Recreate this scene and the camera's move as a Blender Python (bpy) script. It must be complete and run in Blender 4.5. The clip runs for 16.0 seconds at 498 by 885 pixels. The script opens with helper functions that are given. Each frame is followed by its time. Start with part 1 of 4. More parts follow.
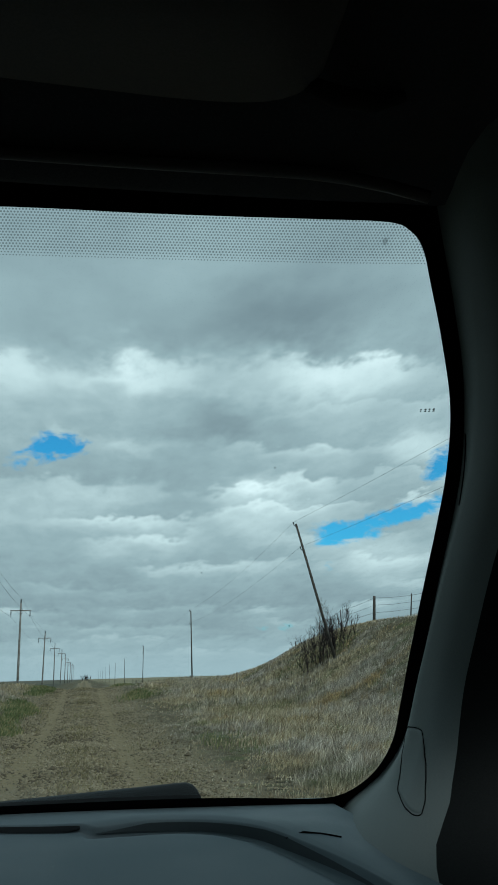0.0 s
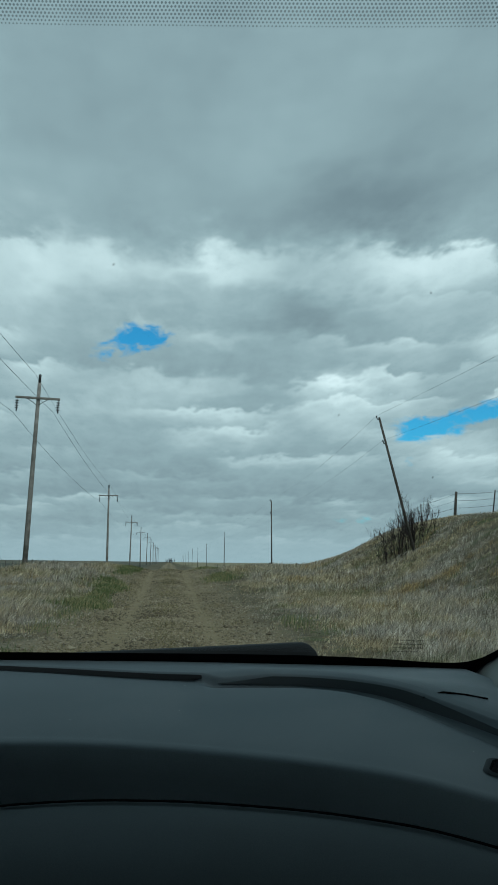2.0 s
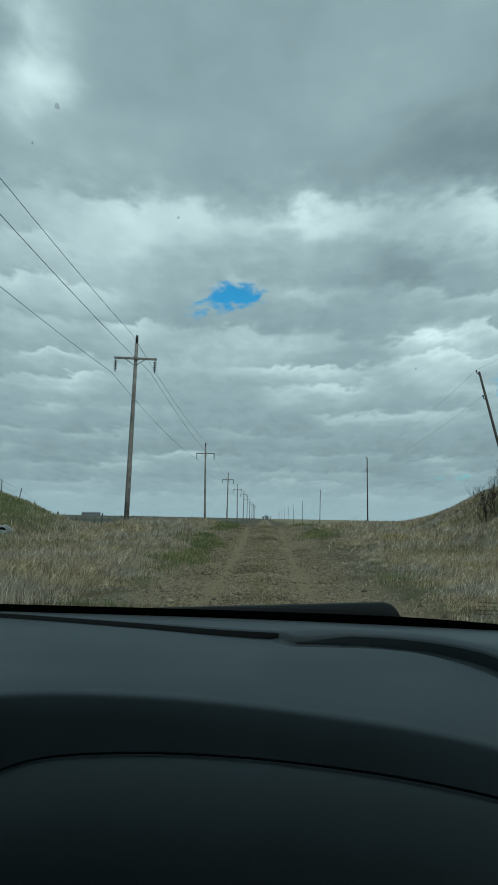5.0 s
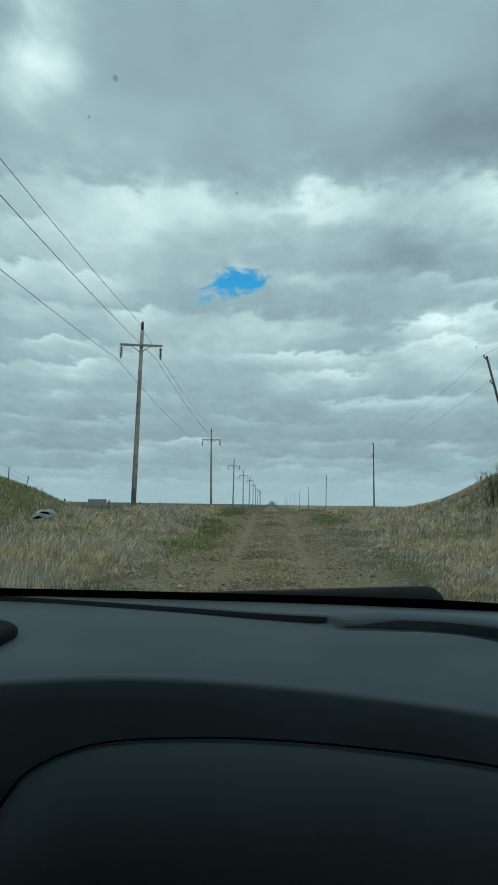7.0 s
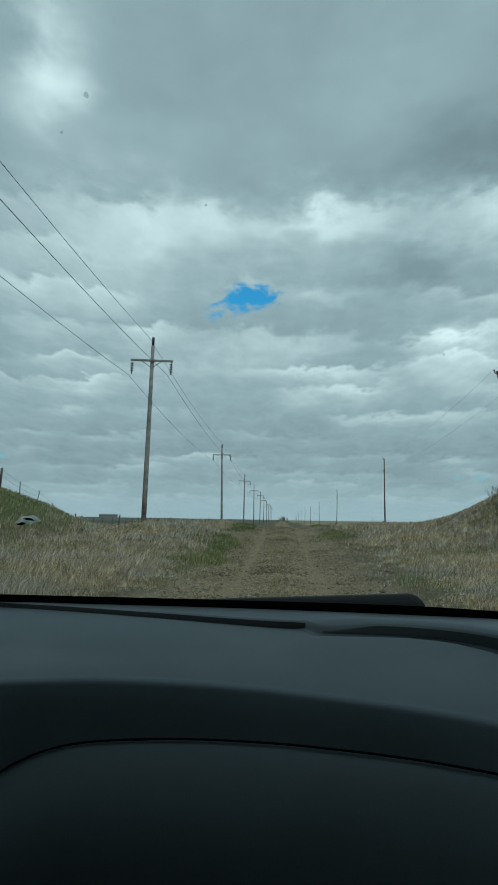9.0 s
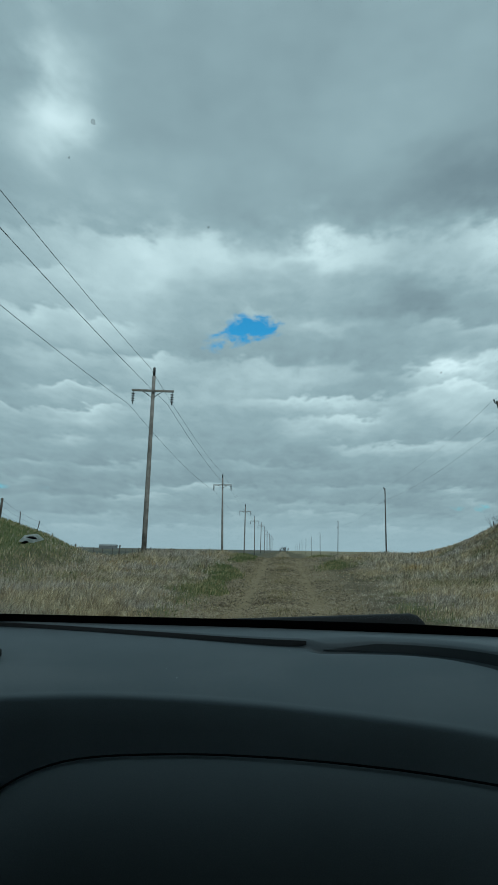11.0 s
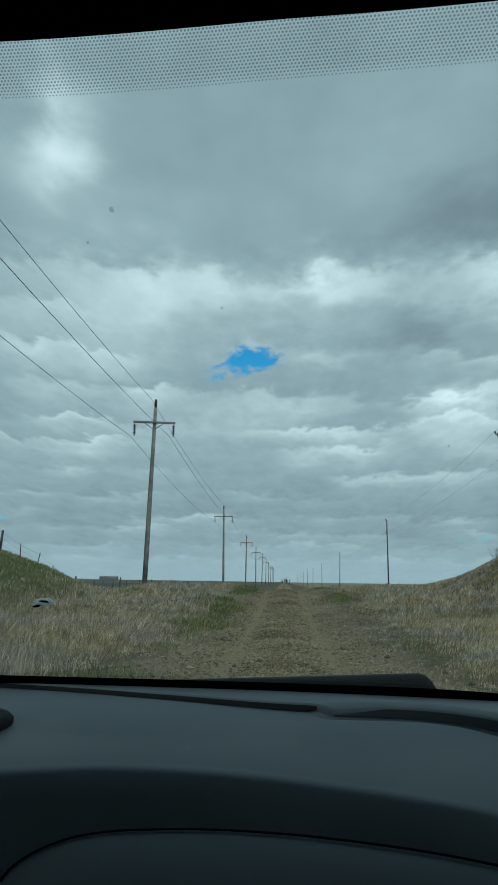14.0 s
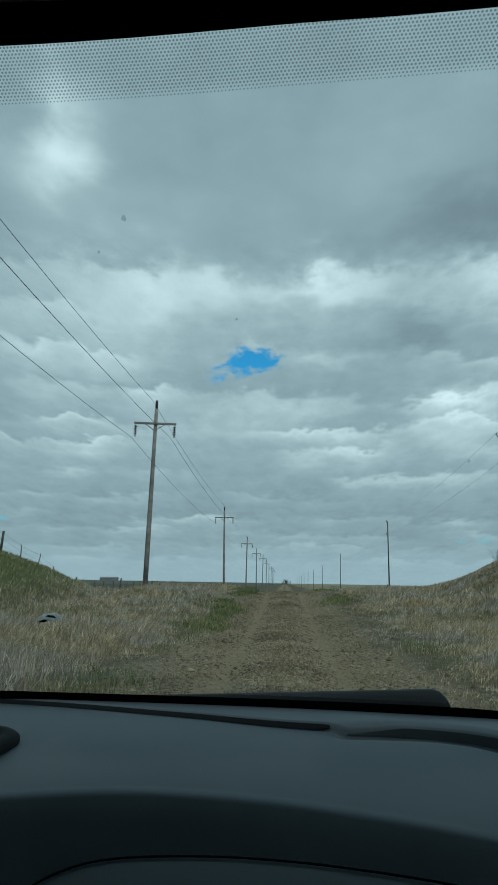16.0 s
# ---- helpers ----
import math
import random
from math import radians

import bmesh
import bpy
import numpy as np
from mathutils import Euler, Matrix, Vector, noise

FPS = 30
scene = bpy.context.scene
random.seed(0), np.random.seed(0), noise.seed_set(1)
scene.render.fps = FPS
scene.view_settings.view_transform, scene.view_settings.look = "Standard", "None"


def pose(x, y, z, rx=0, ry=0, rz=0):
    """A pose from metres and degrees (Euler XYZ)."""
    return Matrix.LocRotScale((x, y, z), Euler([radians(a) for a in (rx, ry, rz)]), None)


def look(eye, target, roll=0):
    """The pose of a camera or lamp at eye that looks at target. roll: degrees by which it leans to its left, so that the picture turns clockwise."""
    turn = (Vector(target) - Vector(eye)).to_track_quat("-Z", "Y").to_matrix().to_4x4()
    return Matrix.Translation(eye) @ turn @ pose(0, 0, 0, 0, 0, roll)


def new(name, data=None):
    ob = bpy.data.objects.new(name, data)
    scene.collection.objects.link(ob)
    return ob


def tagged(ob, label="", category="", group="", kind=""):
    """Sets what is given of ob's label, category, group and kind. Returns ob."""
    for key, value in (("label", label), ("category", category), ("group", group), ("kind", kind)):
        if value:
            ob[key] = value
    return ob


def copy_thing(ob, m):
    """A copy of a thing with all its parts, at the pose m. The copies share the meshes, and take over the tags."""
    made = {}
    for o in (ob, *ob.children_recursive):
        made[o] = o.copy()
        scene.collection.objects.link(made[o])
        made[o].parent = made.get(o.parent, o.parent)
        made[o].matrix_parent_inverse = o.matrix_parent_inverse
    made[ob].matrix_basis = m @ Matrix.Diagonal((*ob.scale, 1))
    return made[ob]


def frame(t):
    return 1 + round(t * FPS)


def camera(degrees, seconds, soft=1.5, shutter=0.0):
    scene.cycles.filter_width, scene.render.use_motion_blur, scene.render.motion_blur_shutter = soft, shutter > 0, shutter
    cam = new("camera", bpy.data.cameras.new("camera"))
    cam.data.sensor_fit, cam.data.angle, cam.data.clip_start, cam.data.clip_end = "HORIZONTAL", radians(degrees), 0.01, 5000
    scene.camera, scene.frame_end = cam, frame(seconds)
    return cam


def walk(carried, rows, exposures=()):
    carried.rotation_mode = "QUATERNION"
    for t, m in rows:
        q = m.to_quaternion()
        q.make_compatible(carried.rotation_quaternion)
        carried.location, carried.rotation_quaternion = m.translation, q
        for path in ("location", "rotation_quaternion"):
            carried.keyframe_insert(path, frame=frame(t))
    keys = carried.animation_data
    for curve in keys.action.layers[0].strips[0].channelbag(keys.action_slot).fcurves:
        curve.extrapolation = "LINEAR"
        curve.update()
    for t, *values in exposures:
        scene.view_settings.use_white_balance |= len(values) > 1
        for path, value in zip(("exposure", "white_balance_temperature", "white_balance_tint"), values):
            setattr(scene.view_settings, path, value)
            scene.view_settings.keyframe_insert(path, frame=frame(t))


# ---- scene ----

EYE = 1.3          # height of the seat's eye point over the track, the origin of the cabin's sizes

# ---- camera ----
cam = camera(36.0, 16.0, soft=1.7)
walk(cam, [
    (0, look((0.071, -0.142, 1.345), (0.470, 1.730, 1.924), -1.6)),
    (0.5, pose(0.044, -0.069, 1.322, 103.34, 0.87, -13.35)),
    (0.8, pose(0.049, -0.035, 1.320, 101.63, 0.58, -13.11)),
    (1, pose(0.062, -0.031, 1.315, 100.81, 0.69, -11.35)),
    (1.5, pose(0.017, -0.038, 1.302, 99.13, 0.04, -9.35)),
    (2, pose(0.027, -0.030, 1.305, 98.92, -0.75, -5.88)),
    (2.5, pose(0.036, -0.052, 1.315, 98.42, -1.65, -3.35)),
    (3, pose(-0.004, -0.036, 1.311, 96.97, -2.06, -1.94)),
    (3.5, pose(0.018, -0.002, 1.286, 95.44, -2.03, -1.47)),
    (4, pose(0.053, -0.012, 1.295, 95.67, -1.86, 0.07)),
    (6.5, pose(0.040, -0.007, 1.311, 95.19, -0.90, 1.58)),
    (7, pose(0.001, 0.001, 1.303, 94.60, -0.88, 1.66)),
    (7.5, pose(0.032, -0.023, 1.295, 94.37, -1.07, 1.91)),
    (8, pose(0.041, -0.010, 1.297, 94.53, -0.98, 2.44)),
    (8.5, pose(0.038, -0.010, 1.297, 95.07, -0.98, 2.53)),
    (9, pose(0.041, -0.012, 1.293, 95.72, -0.96, 2.47)),
    (11.5, pose(0.041, -0.033, 1.277, 98.32, -0.89, 2.58)),
    (12, pose(0.040, -0.045, 1.284, 98.61, -0.77, 2.58)),
    (12.5, pose(0.039, -0.048, 1.295, 99.07, -0.82, 2.44)),
    (13, pose(0.014, -0.038, 1.309, 99.60, -0.83, 2.54)),
    (13.5, pose(0.022, -0.045, 1.311, 99.95, -0.87, 2.55)),
    (14, pose(0.030, -0.046, 1.318, 100.27, -0.89, 2.61)),
    (14.5, pose(0.016, -0.041, 1.316, 100.36, -0.84, 2.67)),
    (15, pose(-0.005, -0.035, 1.322, 100.33, -0.96, 2.66)),
    (15.5, pose(0.011, -0.029, 1.327, 100.33, -0.96, 2.67)),
    (16, pose(0.015, -0.028, 1.335, 100.35, -1.02, 2.64)),
], exposures=[(0, 0.06, 5800, -2), (0.5, 0.42, 5680, -2), (0.8, 0.02, 5640, -2), (1.0, 0.03, 5640, -2), (1.5, 0.0, 5700, -2), (3.0, -0.05, 5850, -2), (6.5, -0.05, 5850, -2), (7.0, 0.12, 5850, -2), (8.0, 0.06, 5850, -2), (9.0, -0.02, 5800, -2), (11.5, -0.05, 5700, -2), (16, -0.07, 5680, -2)])

# ---- sky and light ----
SUN_EL, SUN_AZ = radians(50), radians(150)


class Tree:
    """A node tree with short calls."""

    def __init__(self, tree):
        self.t = tree
        tree.nodes.clear()

    def add(self, kind):
        return self.t.nodes.new(kind)

    def put(self, socket, value):
        if isinstance(value, bpy.types.NodeSocket):
            self.t.links.new(value, socket)
        else:
            socket.default_value = value

    def math(self, op, a, b=0.0, c=0.0, clamp=False):
        n = self.add("ShaderNodeMath")
        n.operation, n.use_clamp = op, clamp
        for s, v in zip(n.inputs, (a, b, c)):
            self.put(s, v)
        return n.outputs[0]

    def noise(self, vec, scale, detail=4.0, rough=0.55, distort=0.0):
        n = self.add("ShaderNodeTexNoise")
        if vec is not None:
            self.put(n.inputs["Vector"], vec)
        self.put(n.inputs["Scale"], scale)
        self.put(n.inputs["Detail"], detail)
        self.put(n.inputs["Roughness"], rough)
        self.put(n.inputs["Distortion"], distort)
        return n.outputs[0]

    def ramp(self, fac, *stops):
        n = self.add("ShaderNodeValToRGB")
        self.put(n.inputs[0], fac)
        el = n.color_ramp.elements
        while len(el) < len(stops):
            el.new(0.5)
        for e, (p, c) in zip(el, stops):
            e.position, e.color = p, (*c, 1) if len(c) == 3 else c
        return n.outputs[0]

    def span(self, v, a, b, lo=0.0, hi=1.0, smooth=True):
        n = self.add("ShaderNodeMapRange")
        n.interpolation_type = "SMOOTHSTEP" if smooth else "LINEAR"
        for s, x in zip(n.inputs, (v, a, b, lo, hi)):
            self.put(s, x)
        return n.outputs[0]

    def mix(self, fac, a, b, mode="MIX"):
        n = self.add("ShaderNodeMix")
        n.data_type, n.blend_type = "RGBA", mode
        self.put(n.inputs[0], fac)
        for s, v in ((n.inputs[6], a), (n.inputs[7], b)):
            self.put(s, (*v, 1) if isinstance(v, tuple) and len(v) == 3 else v)
        return n.outputs[2]

    def xyz(self, vec):
        n = self.add("ShaderNodeSeparateXYZ")
        self.put(n.inputs[0], vec)
        return n.outputs

    def vec(self, x, y, z):
        n = self.add("ShaderNodeCombineXYZ")
        for s, v in zip(n.inputs, (x, y, z)):
            self.put(s, v)
        return n.outputs[0]


def make_sky():
    world = bpy.data.worlds.new("overcast_sky")
    scene.world = world
    world.use_nodes = True
    w = Tree(world.node_tree)
    out = w.add("ShaderNodeOutputWorld")
    sky = w.add("ShaderNodeTexSky")
    sky.sky_type = "NISHITA"
    sky.sun_disc, sky.sun_elevation, sky.sun_rotation, sky.air_density, sky.ozone_density = False, SUN_EL, SUN_AZ, 1.0, 3.0
    d = w.add("ShaderNodeTexCoord").outputs["Generated"]
    x, y, z = w.xyz(d)
    az = w.math("MULTIPLY", w.math("ARCTAN2", x, y), 57.29578)
    el = w.math("MULTIPLY", w.math("ARCSINE", z), 57.29578)
    low = w.math("MAXIMUM", el, 0.0)
    # cloud space: puffs shrink and flatten towards the horizon
    p = w.vec(w.math("MULTIPLY", w.math("DIVIDE", az, w.math("ADD", low, 10.0)), 26.0),
              w.math("MULTIPLY", w.math("LOGARITHM", w.math("ADD", low, 4.0), math.e), 36.0), 0.0)
    span = w.math("MULTIPLY", w.math("ADD", low, 4.0), 0.05)

    def blob(a, e, wa, we, slant=0.0):
        da = w.math("SUBTRACT", azw, a)
        de = w.math("SUBTRACT", w.math("SUBTRACT", elw, e), w.math("MULTIPLY", da, slant))
        q = w.math("ADD", w.math("POWER", w.math("ABSOLUTE", w.math("DIVIDE", da, wa)), 2.0),
                   w.math("POWER", w.math("ABSOLUTE", w.math("DIVIDE", de, we)), 2.0))
        return w.math("EXPONENT", w.math("MULTIPLY", q, -1.0))

    def opening(a, e, wa, we, slant=0.0):
        da = w.math("SUBTRACT", az, a)
        de = w.math("SUBTRACT", w.math("SUBTRACT", el, e), w.math("MULTIPLY", da, slant))
        q = w.math("ADD", w.math("POWER", w.math("ABSOLUTE", w.math("DIVIDE", da, wa)), 2.0),
                   w.math("POWER", w.math("ABSOLUTE", w.math("DIVIDE", de, we)), 2.0))
        return w.math("EXPONENT", w.math("MULTIPLY", q, -1.0))

    def lumps(scale, seed):
        n = w.add("ShaderNodeTexVoronoi")
        n.feature = "SMOOTH_F1"
        shifted = w.add("ShaderNodeVectorMath")
        w.put(shifted.inputs[0], p)
        shifted.inputs[1].default_value = (seed, 2.3 * seed, seed)
        for key, value in (("Vector", shifted.outputs[0]), ("Scale", scale), ("Detail", 2.0), ("Roughness", 0.5), ("Smoothness", 0.35)):
            w.put(n.inputs[key], value)
        return w.math("SUBTRACT", 0.5, n.outputs["Distance"])

    wisp, broad, fine = w.noise(p, 0.2, 6, 0.55), w.noise(p, 0.075, 3, 0.5), w.noise(p, 0.62, 5, 0.6)
    ruffle = w.math("MULTIPLY_ADD", lumps(0.27, 3.7), 1.25, w.math("MULTIPLY_ADD", wisp, 3.0, -1.5))
    ruffle = w.math("MULTIPLY_ADD", lumps(0.7, 8.1), 0.5, ruffle)
    ruffle = w.math("MULTIPLY_ADD", w.math("SUBTRACT", fine, 0.5), 0.8, ruffle)
    edge = w.math("SUBTRACT", el, w.math("MULTIPLY", ruffle, span))
    azw = w.math("ADD", az, w.math("MULTIPLY_ADD", wisp, 6.0, -3.0))
    elw = w.math("ADD", edge, w.math("MULTIPLY_ADD", broad, 2.0, -1.0))

    # high grey layer, then row upon row of cloud: bright lumpy heads that fade downwards into grey bases
    light = w.math("MULTIPLY_ADD", w.noise(p, 0.11, 4, 0.5), 0.30, 0.265)
    for k, (e, deep, head, base) in enumerate((
            (24.0, 3.0, 0.48, 0.40), (20.6, 2.2, 0.22, 0.39), (18.0, 1.9, 0.38, 0.37), (14.8, 1.7, 0.42, 0.38), (12.6, 1.1, 0.30, 0.41), (10.7, 1.2, 0.38, 0.38),
            (8.6, 0.9, 0.36, 0.345), (6.9, 0.7, 0.29, 0.335), (5.4, 0.6, 0.31, 0.35), (4.1, 0.5, 0.22, 0.385), (3.0, 0.4, 0.14, 0.43), (2.0, 0.35, 0.10, 0.47))):
        n = w.add("ShaderNodeTexNoise")
        w.put(n.inputs["Vector"], w.vec(w.math("MULTIPLY", az, 0.8 / (e + 9.0)), w.math("MULTIPLY", el, 0.02), 4.1 * k + 1.7))
        w.put(n.inputs["Scale"], 2.6)
        w.put(n.inputs["Detail"], 2.0)
        drift, glow, veil = w.xyz(n.outputs["Color"])
        d = w.math("SUBTRACT", w.math("MULTIPLY_ADD", drift, 0.16 * (e + 5.0), e - 0.08 * (e + 5.0)), edge)
        mask = w.math("MULTIPLY", w.span(d, 0.0, w.span(glow, 0.35, 0.65, 0.07 * (e + 4.0), (0.022 if e > 9 else 0.045) * (e + 4.0))), w.span(veil, 0.33, 0.58, 0.25, 1.0))
        fade = w.math("EXPONENT", w.math("MULTIPLY", w.math("MAXIMUM", d, 0.0), -1.0 / deep))
        body = w.math("MULTIPLY_ADD", w.math("MULTIPLY", fade, w.span(glow, 0.32, 0.66, 0.3, 1.25)), 1.06 * head, base - 0.002)
        light = w.math("MULTIPLY_ADD", w.math("SUBTRACT", body, light), mask, light)
    light = w.math("MULTIPLY_ADD", w.math("SUBTRACT", fine, 0.5), w.span(low, 22.0, 27.0, 0.16, 0.05), light)
    light = w.math("MULTIPLY_ADD", w.math("SUBTRACT", wisp, 0.5), 0.14, light)
    for a, e, wa, we, sl, amp in (
            (3, 22.8, 6, 1.5, 0.02, 0.20), (-10, 21.6, 8, 2.4, 0.0, 0.22), (18, 22.2, 6, 1.6, 0.0, 0.18), (-18.5, 32.0, 2.6, 3.2, 0.0, 0.42), (-14, 17.0, 7, 1.8, 0.0, 0.10), (-3, 12.5, 6, 1.3, 0.0, 0.12),
            (14, 27.0, 8, 2.8, 0.0, -0.15), (11, 19.4, 6, 1.3, 0.0, -0.12), (1.5, 13.8, 3.5, 0.9, 0.0, 0.14), (13, 13.8, 2.2, 1.3, 0.0, 0.22),
            (3, 17.2, 3, 0.8, 0.0, 0.12), (24.5, 16.4, 2.5, 1.1, 0.0, 0.2), (13, 11.0, 2.5, 1.2, 0.0, 0.14), (22, 8.0, 4, 1.4, 0.0, 0.2)):
        light = w.math("MULTIPLY_ADD", blob(a, e, wa, we, sl), amp, light)
    light = w.math("MAXIMUM", w.math("MINIMUM", light, 0.95), 0.0)
    cloud = w.ramp(light, (0.1, (0.17, 0.21, 0.225)), (0.25, (0.222, 0.27, 0.293)), (0.45, (0.36, 0.43, 0.447)), (0.7, (0.63, 0.70, 0.70)), (0.95, (0.93, 0.98, 0.97)))
    # pale haze low over the fields
    cloud = w.mix(w.span(low, 0.0, 3.6, 0.6, 0.0), cloud, (0.40, 0.485, 0.52))
    # gaps of blue
    gap = opening(-2.6, 16.5, 2.3, 1.05, 0.0)
    for a, e, wa, we, sl, amp in ((-5.0, 15.2, 1.8, 1.3, 0.0, 0.42), (18.8, 9.9, 2.8, 0.95, 0.03, 1.0), (24.0, 11.1, 3.2, 0.8, 0.2, 0.95), (27.0, 14.6, 2.2, 1.3, 0.4, 0.8),
                                  (18.0, 7.4, 1.2, 1.9, 0.0, 0.34), (14.5, 3.2, 3.4, 0.45, 0.0, 0.40), (-20, 4.2, 5.0, 0.5, 0.0, 0.28)):
        gap = w.math("MULTIPLY_ADD", opening(a, e, wa, we, sl), amp, gap)
    ragged = w.span(gap, 0.08, 0.4, 0.2, 1.0)
    gap = w.math("MULTIPLY_ADD", ragged, w.math("MULTIPLY_ADD", w.noise(w.vec(w.math("ADD", az, 7.0), w.math("MULTIPLY", el, 1.7), 0.0), 0.62, 7, 0.62, 0.4), 2.0, -1.0), gap)
    cover = w.span(gap, 0.28, 0.85, 1.0, 0.0)
    blue = w.mix(1.0, sky.outputs[0], (0.30, 0.86, 0.98), "MULTIPLY")
    bg_blue, bg_cloud = w.add("ShaderNodeBackground"), w.add("ShaderNodeBackground")
    w.put(bg_blue.inputs[0], blue)
    w.put(bg_blue.inputs[1], 0.13)
    w.put(bg_cloud.inputs[0], cloud)
    w.put(bg_cloud.inputs[1], 1.0)
    m = w.add("ShaderNodeMixShader")
    w.put(m.inputs[0], cover)
    w.put(m.inputs[1], bg_blue.outputs[0])
    w.put(m.inputs[2], bg_cloud.outputs[0])
    w.put(out.inputs[0], m.outputs[0])


make_sky()
sun = new("sun", bpy.data.lights.new("sun", "SUN"))
sun.data.energy, sun.data.angle, sun.data.color = 1.3, radians(14), (1.0, 0.96, 0.9)
sun.matrix_world = look((0, 0, 50), Vector((0, 0, 50)) - Vector((math.sin(SUN_AZ) * math.cos(SUN_EL), math.cos(SUN_AZ) * math.cos(SUN_EL), math.sin(SUN_EL))))


# ---- materials ----
def material(name):
    m = bpy.data.materials.new(name)
    m.use_nodes = True
    t = Tree(m.node_tree)
    out = t.add("ShaderNodeOutputMaterial")
    b = t.add("ShaderNodeBsdfPrincipled")
    t.put(out.inputs[0], b.outputs[0])
    return m, t, b, out


def bump(t, b, height, strength, distance):
    n = t.add("ShaderNodeBump")
    t.put(n.inputs["Height"], height)
    t.put(n.inputs["Strength"], strength)
    t.put(n.inputs["Distance"], distance)
    t.put(b.inputs["Normal"], n.outputs[0])


def surface(name, dark, light, rough, grain, coarse, relief=0.3, depth=0.002, metal=0.0, spec=0.5):
    """A plain material: two tones mixed by grain and by larger stains, with fine relief."""
    m, t, b, _ = material(name)
    pos = t.add("ShaderNodeNewGeometry").outputs["Position"]
    g, c = t.noise(pos, grain, 5, 0.6), t.noise(pos, coarse, 4, 0.55)
    f = t.math("ADD", t.math("MULTIPLY", g, 0.5), t.math("MULTIPLY", c, 0.5))
    t.put(b.inputs["Base Color"], t.mix(t.span(f, 0.32, 0.68), dark, light))
    t.put(b.inputs["Roughness"], t.span(c, 0.3, 0.7, rough - 0.06, rough + 0.08))
    b.inputs["Metallic"].default_value = metal
    b.inputs["Specular IOR Level"].default_value = spec
    bump(t, b, g, relief, depth)
    return m


PAD = surface("dash_plastic", (0.078, 0.103, 0.117), (0.102, 0.133, 0.150), 0.54, 900, 9, 0.25, 0.0006, spec=0.5)
FASCIA = surface("fascia_plastic", (0.125, 0.152, 0.165), (0.158, 0.19, 0.205), 0.6, 900, 8, 0.25, 0.0006, spec=0.35)
# dark plastic of the vent rim, also the painted shade under the ledge
RIM_AND_SHADE = surface("vent_rim_and_ledge_shade", (0.028, 0.036, 0.040), (0.040, 0.050, 0.056), 0.75, 900, 9, 0.25, 0.0006, spec=0.2)
LID = surface("lid_plastic", (0.08, 0.099, 0.108), (0.102, 0.124, 0.135), 0.6, 900, 8, 0.25, 0.0006, spec=0.35)
PILLAR = surface("pillar_plastic", (0.125, 0.138, 0.133), (0.16, 0.175, 0.168), 0.6, 700, 7, 0.2, 0.0006, spec=0.35)
CLOTH = surface("headliner_cloth", (0.045, 0.045, 0.05), (0.07, 0.07, 0.075), 0.95, 420, 6, 0.5, 0.0015, spec=0.1)
VISOR = surface("visor_vinyl", (0.06, 0.055, 0.058), (0.085, 0.08, 0.082), 0.6, 500, 7, 0.3, 0.001, spec=0.3)
BLACK = surface("black_ceramic", (0.004, 0.004, 0.005), (0.007, 0.007, 0.008), 0.8, 300, 20, 0.05, 0.0003, spec=0.03)
# near-black tone that paints the shade on the pillar's turned-away side
PILLAR_SHADE = surface("pillar_shade", (0.008, 0.009, 0.009), (0.014, 0.015, 0.015), 0.85, 500, 9, 0.2, 0.001, spec=0.1)
RUBBER = surface("black_rubber", (0.006, 0.008, 0.009), (0.011, 0.013, 0.015), 0.75, 500, 12, 0.2, 0.001, spec=0.2)
PAINT = surface("car_paint", (0.16, 0.17, 0.18), (0.19, 0.2, 0.21), 0.35, 60, 3, 0.05, 0.0005, 0.3)
WOOD = surface("weathered_pole", (0.13, 0.12, 0.11), (0.33, 0.31, 0.285), 0.9, 26, 2.5, 0.6, 0.01, spec=0.15)
POST = surface("fence_post_wood", (0.055, 0.05, 0.045), (0.13, 0.115, 0.10), 0.9, 40, 4, 0.6, 0.006, spec=0.15)
TPOST = surface("rusty_steel", (0.045, 0.042, 0.04), (0.10, 0.085, 0.075), 0.75, 50, 6, 0.4, 0.002, 0.3)
INSUL = surface("glazed_insulator", (0.012, 0.012, 0.014), (0.03, 0.03, 0.032), 0.3, 40, 9, 0.05, 0.001)
CABLE = surface("aluminium_cable", (0.05, 0.055, 0.06), (0.09, 0.095, 0.10), 0.6, 80, 4, 0.2, 0.001, 0.4)
BARK = surface("bare_twig_bark", (0.022, 0.018, 0.018), (0.065, 0.052, 0.05), 0.9, 60, 5, 0.4, 0.003, spec=0.1)
SIDING = surface("far_building", (0.16, 0.17, 0.175), (0.24, 0.25, 0.25), 0.8, 2, 0.3, 0.2, 0.01, spec=0.2)
INK = surface("grey_ink", (0.02, 0.03, 0.03), (0.04, 0.05, 0.05), 0.6, 500, 60, 0.0, 0.0003)


def glass_material():
    m, t, b, out = material("windscreen_glass")
    clear, gloss = t.add("ShaderNodeBsdfTransparent"), t.add("ShaderNodeBsdfGlossy")
    clear.inputs[0].default_value = (0.93, 0.97, 0.965, 1)
    gloss.inputs["Roughness"].default_value = 0.02
    fres = t.add("ShaderNodeFresnel")
    fres.inputs[0].default_value = 1.35
    mixer = t.add("ShaderNodeMixShader")
    t.put(mixer.inputs[0], t.math("MULTIPLY", fres.outputs[0], 0.18))
    t.put(mixer.inputs[1], clear.outputs[0])
    t.put(mixer.inputs[2], gloss.outputs[0])
    t.put(out.inputs[0], mixer.outputs[0])
    return m


GLASS = glass_material()


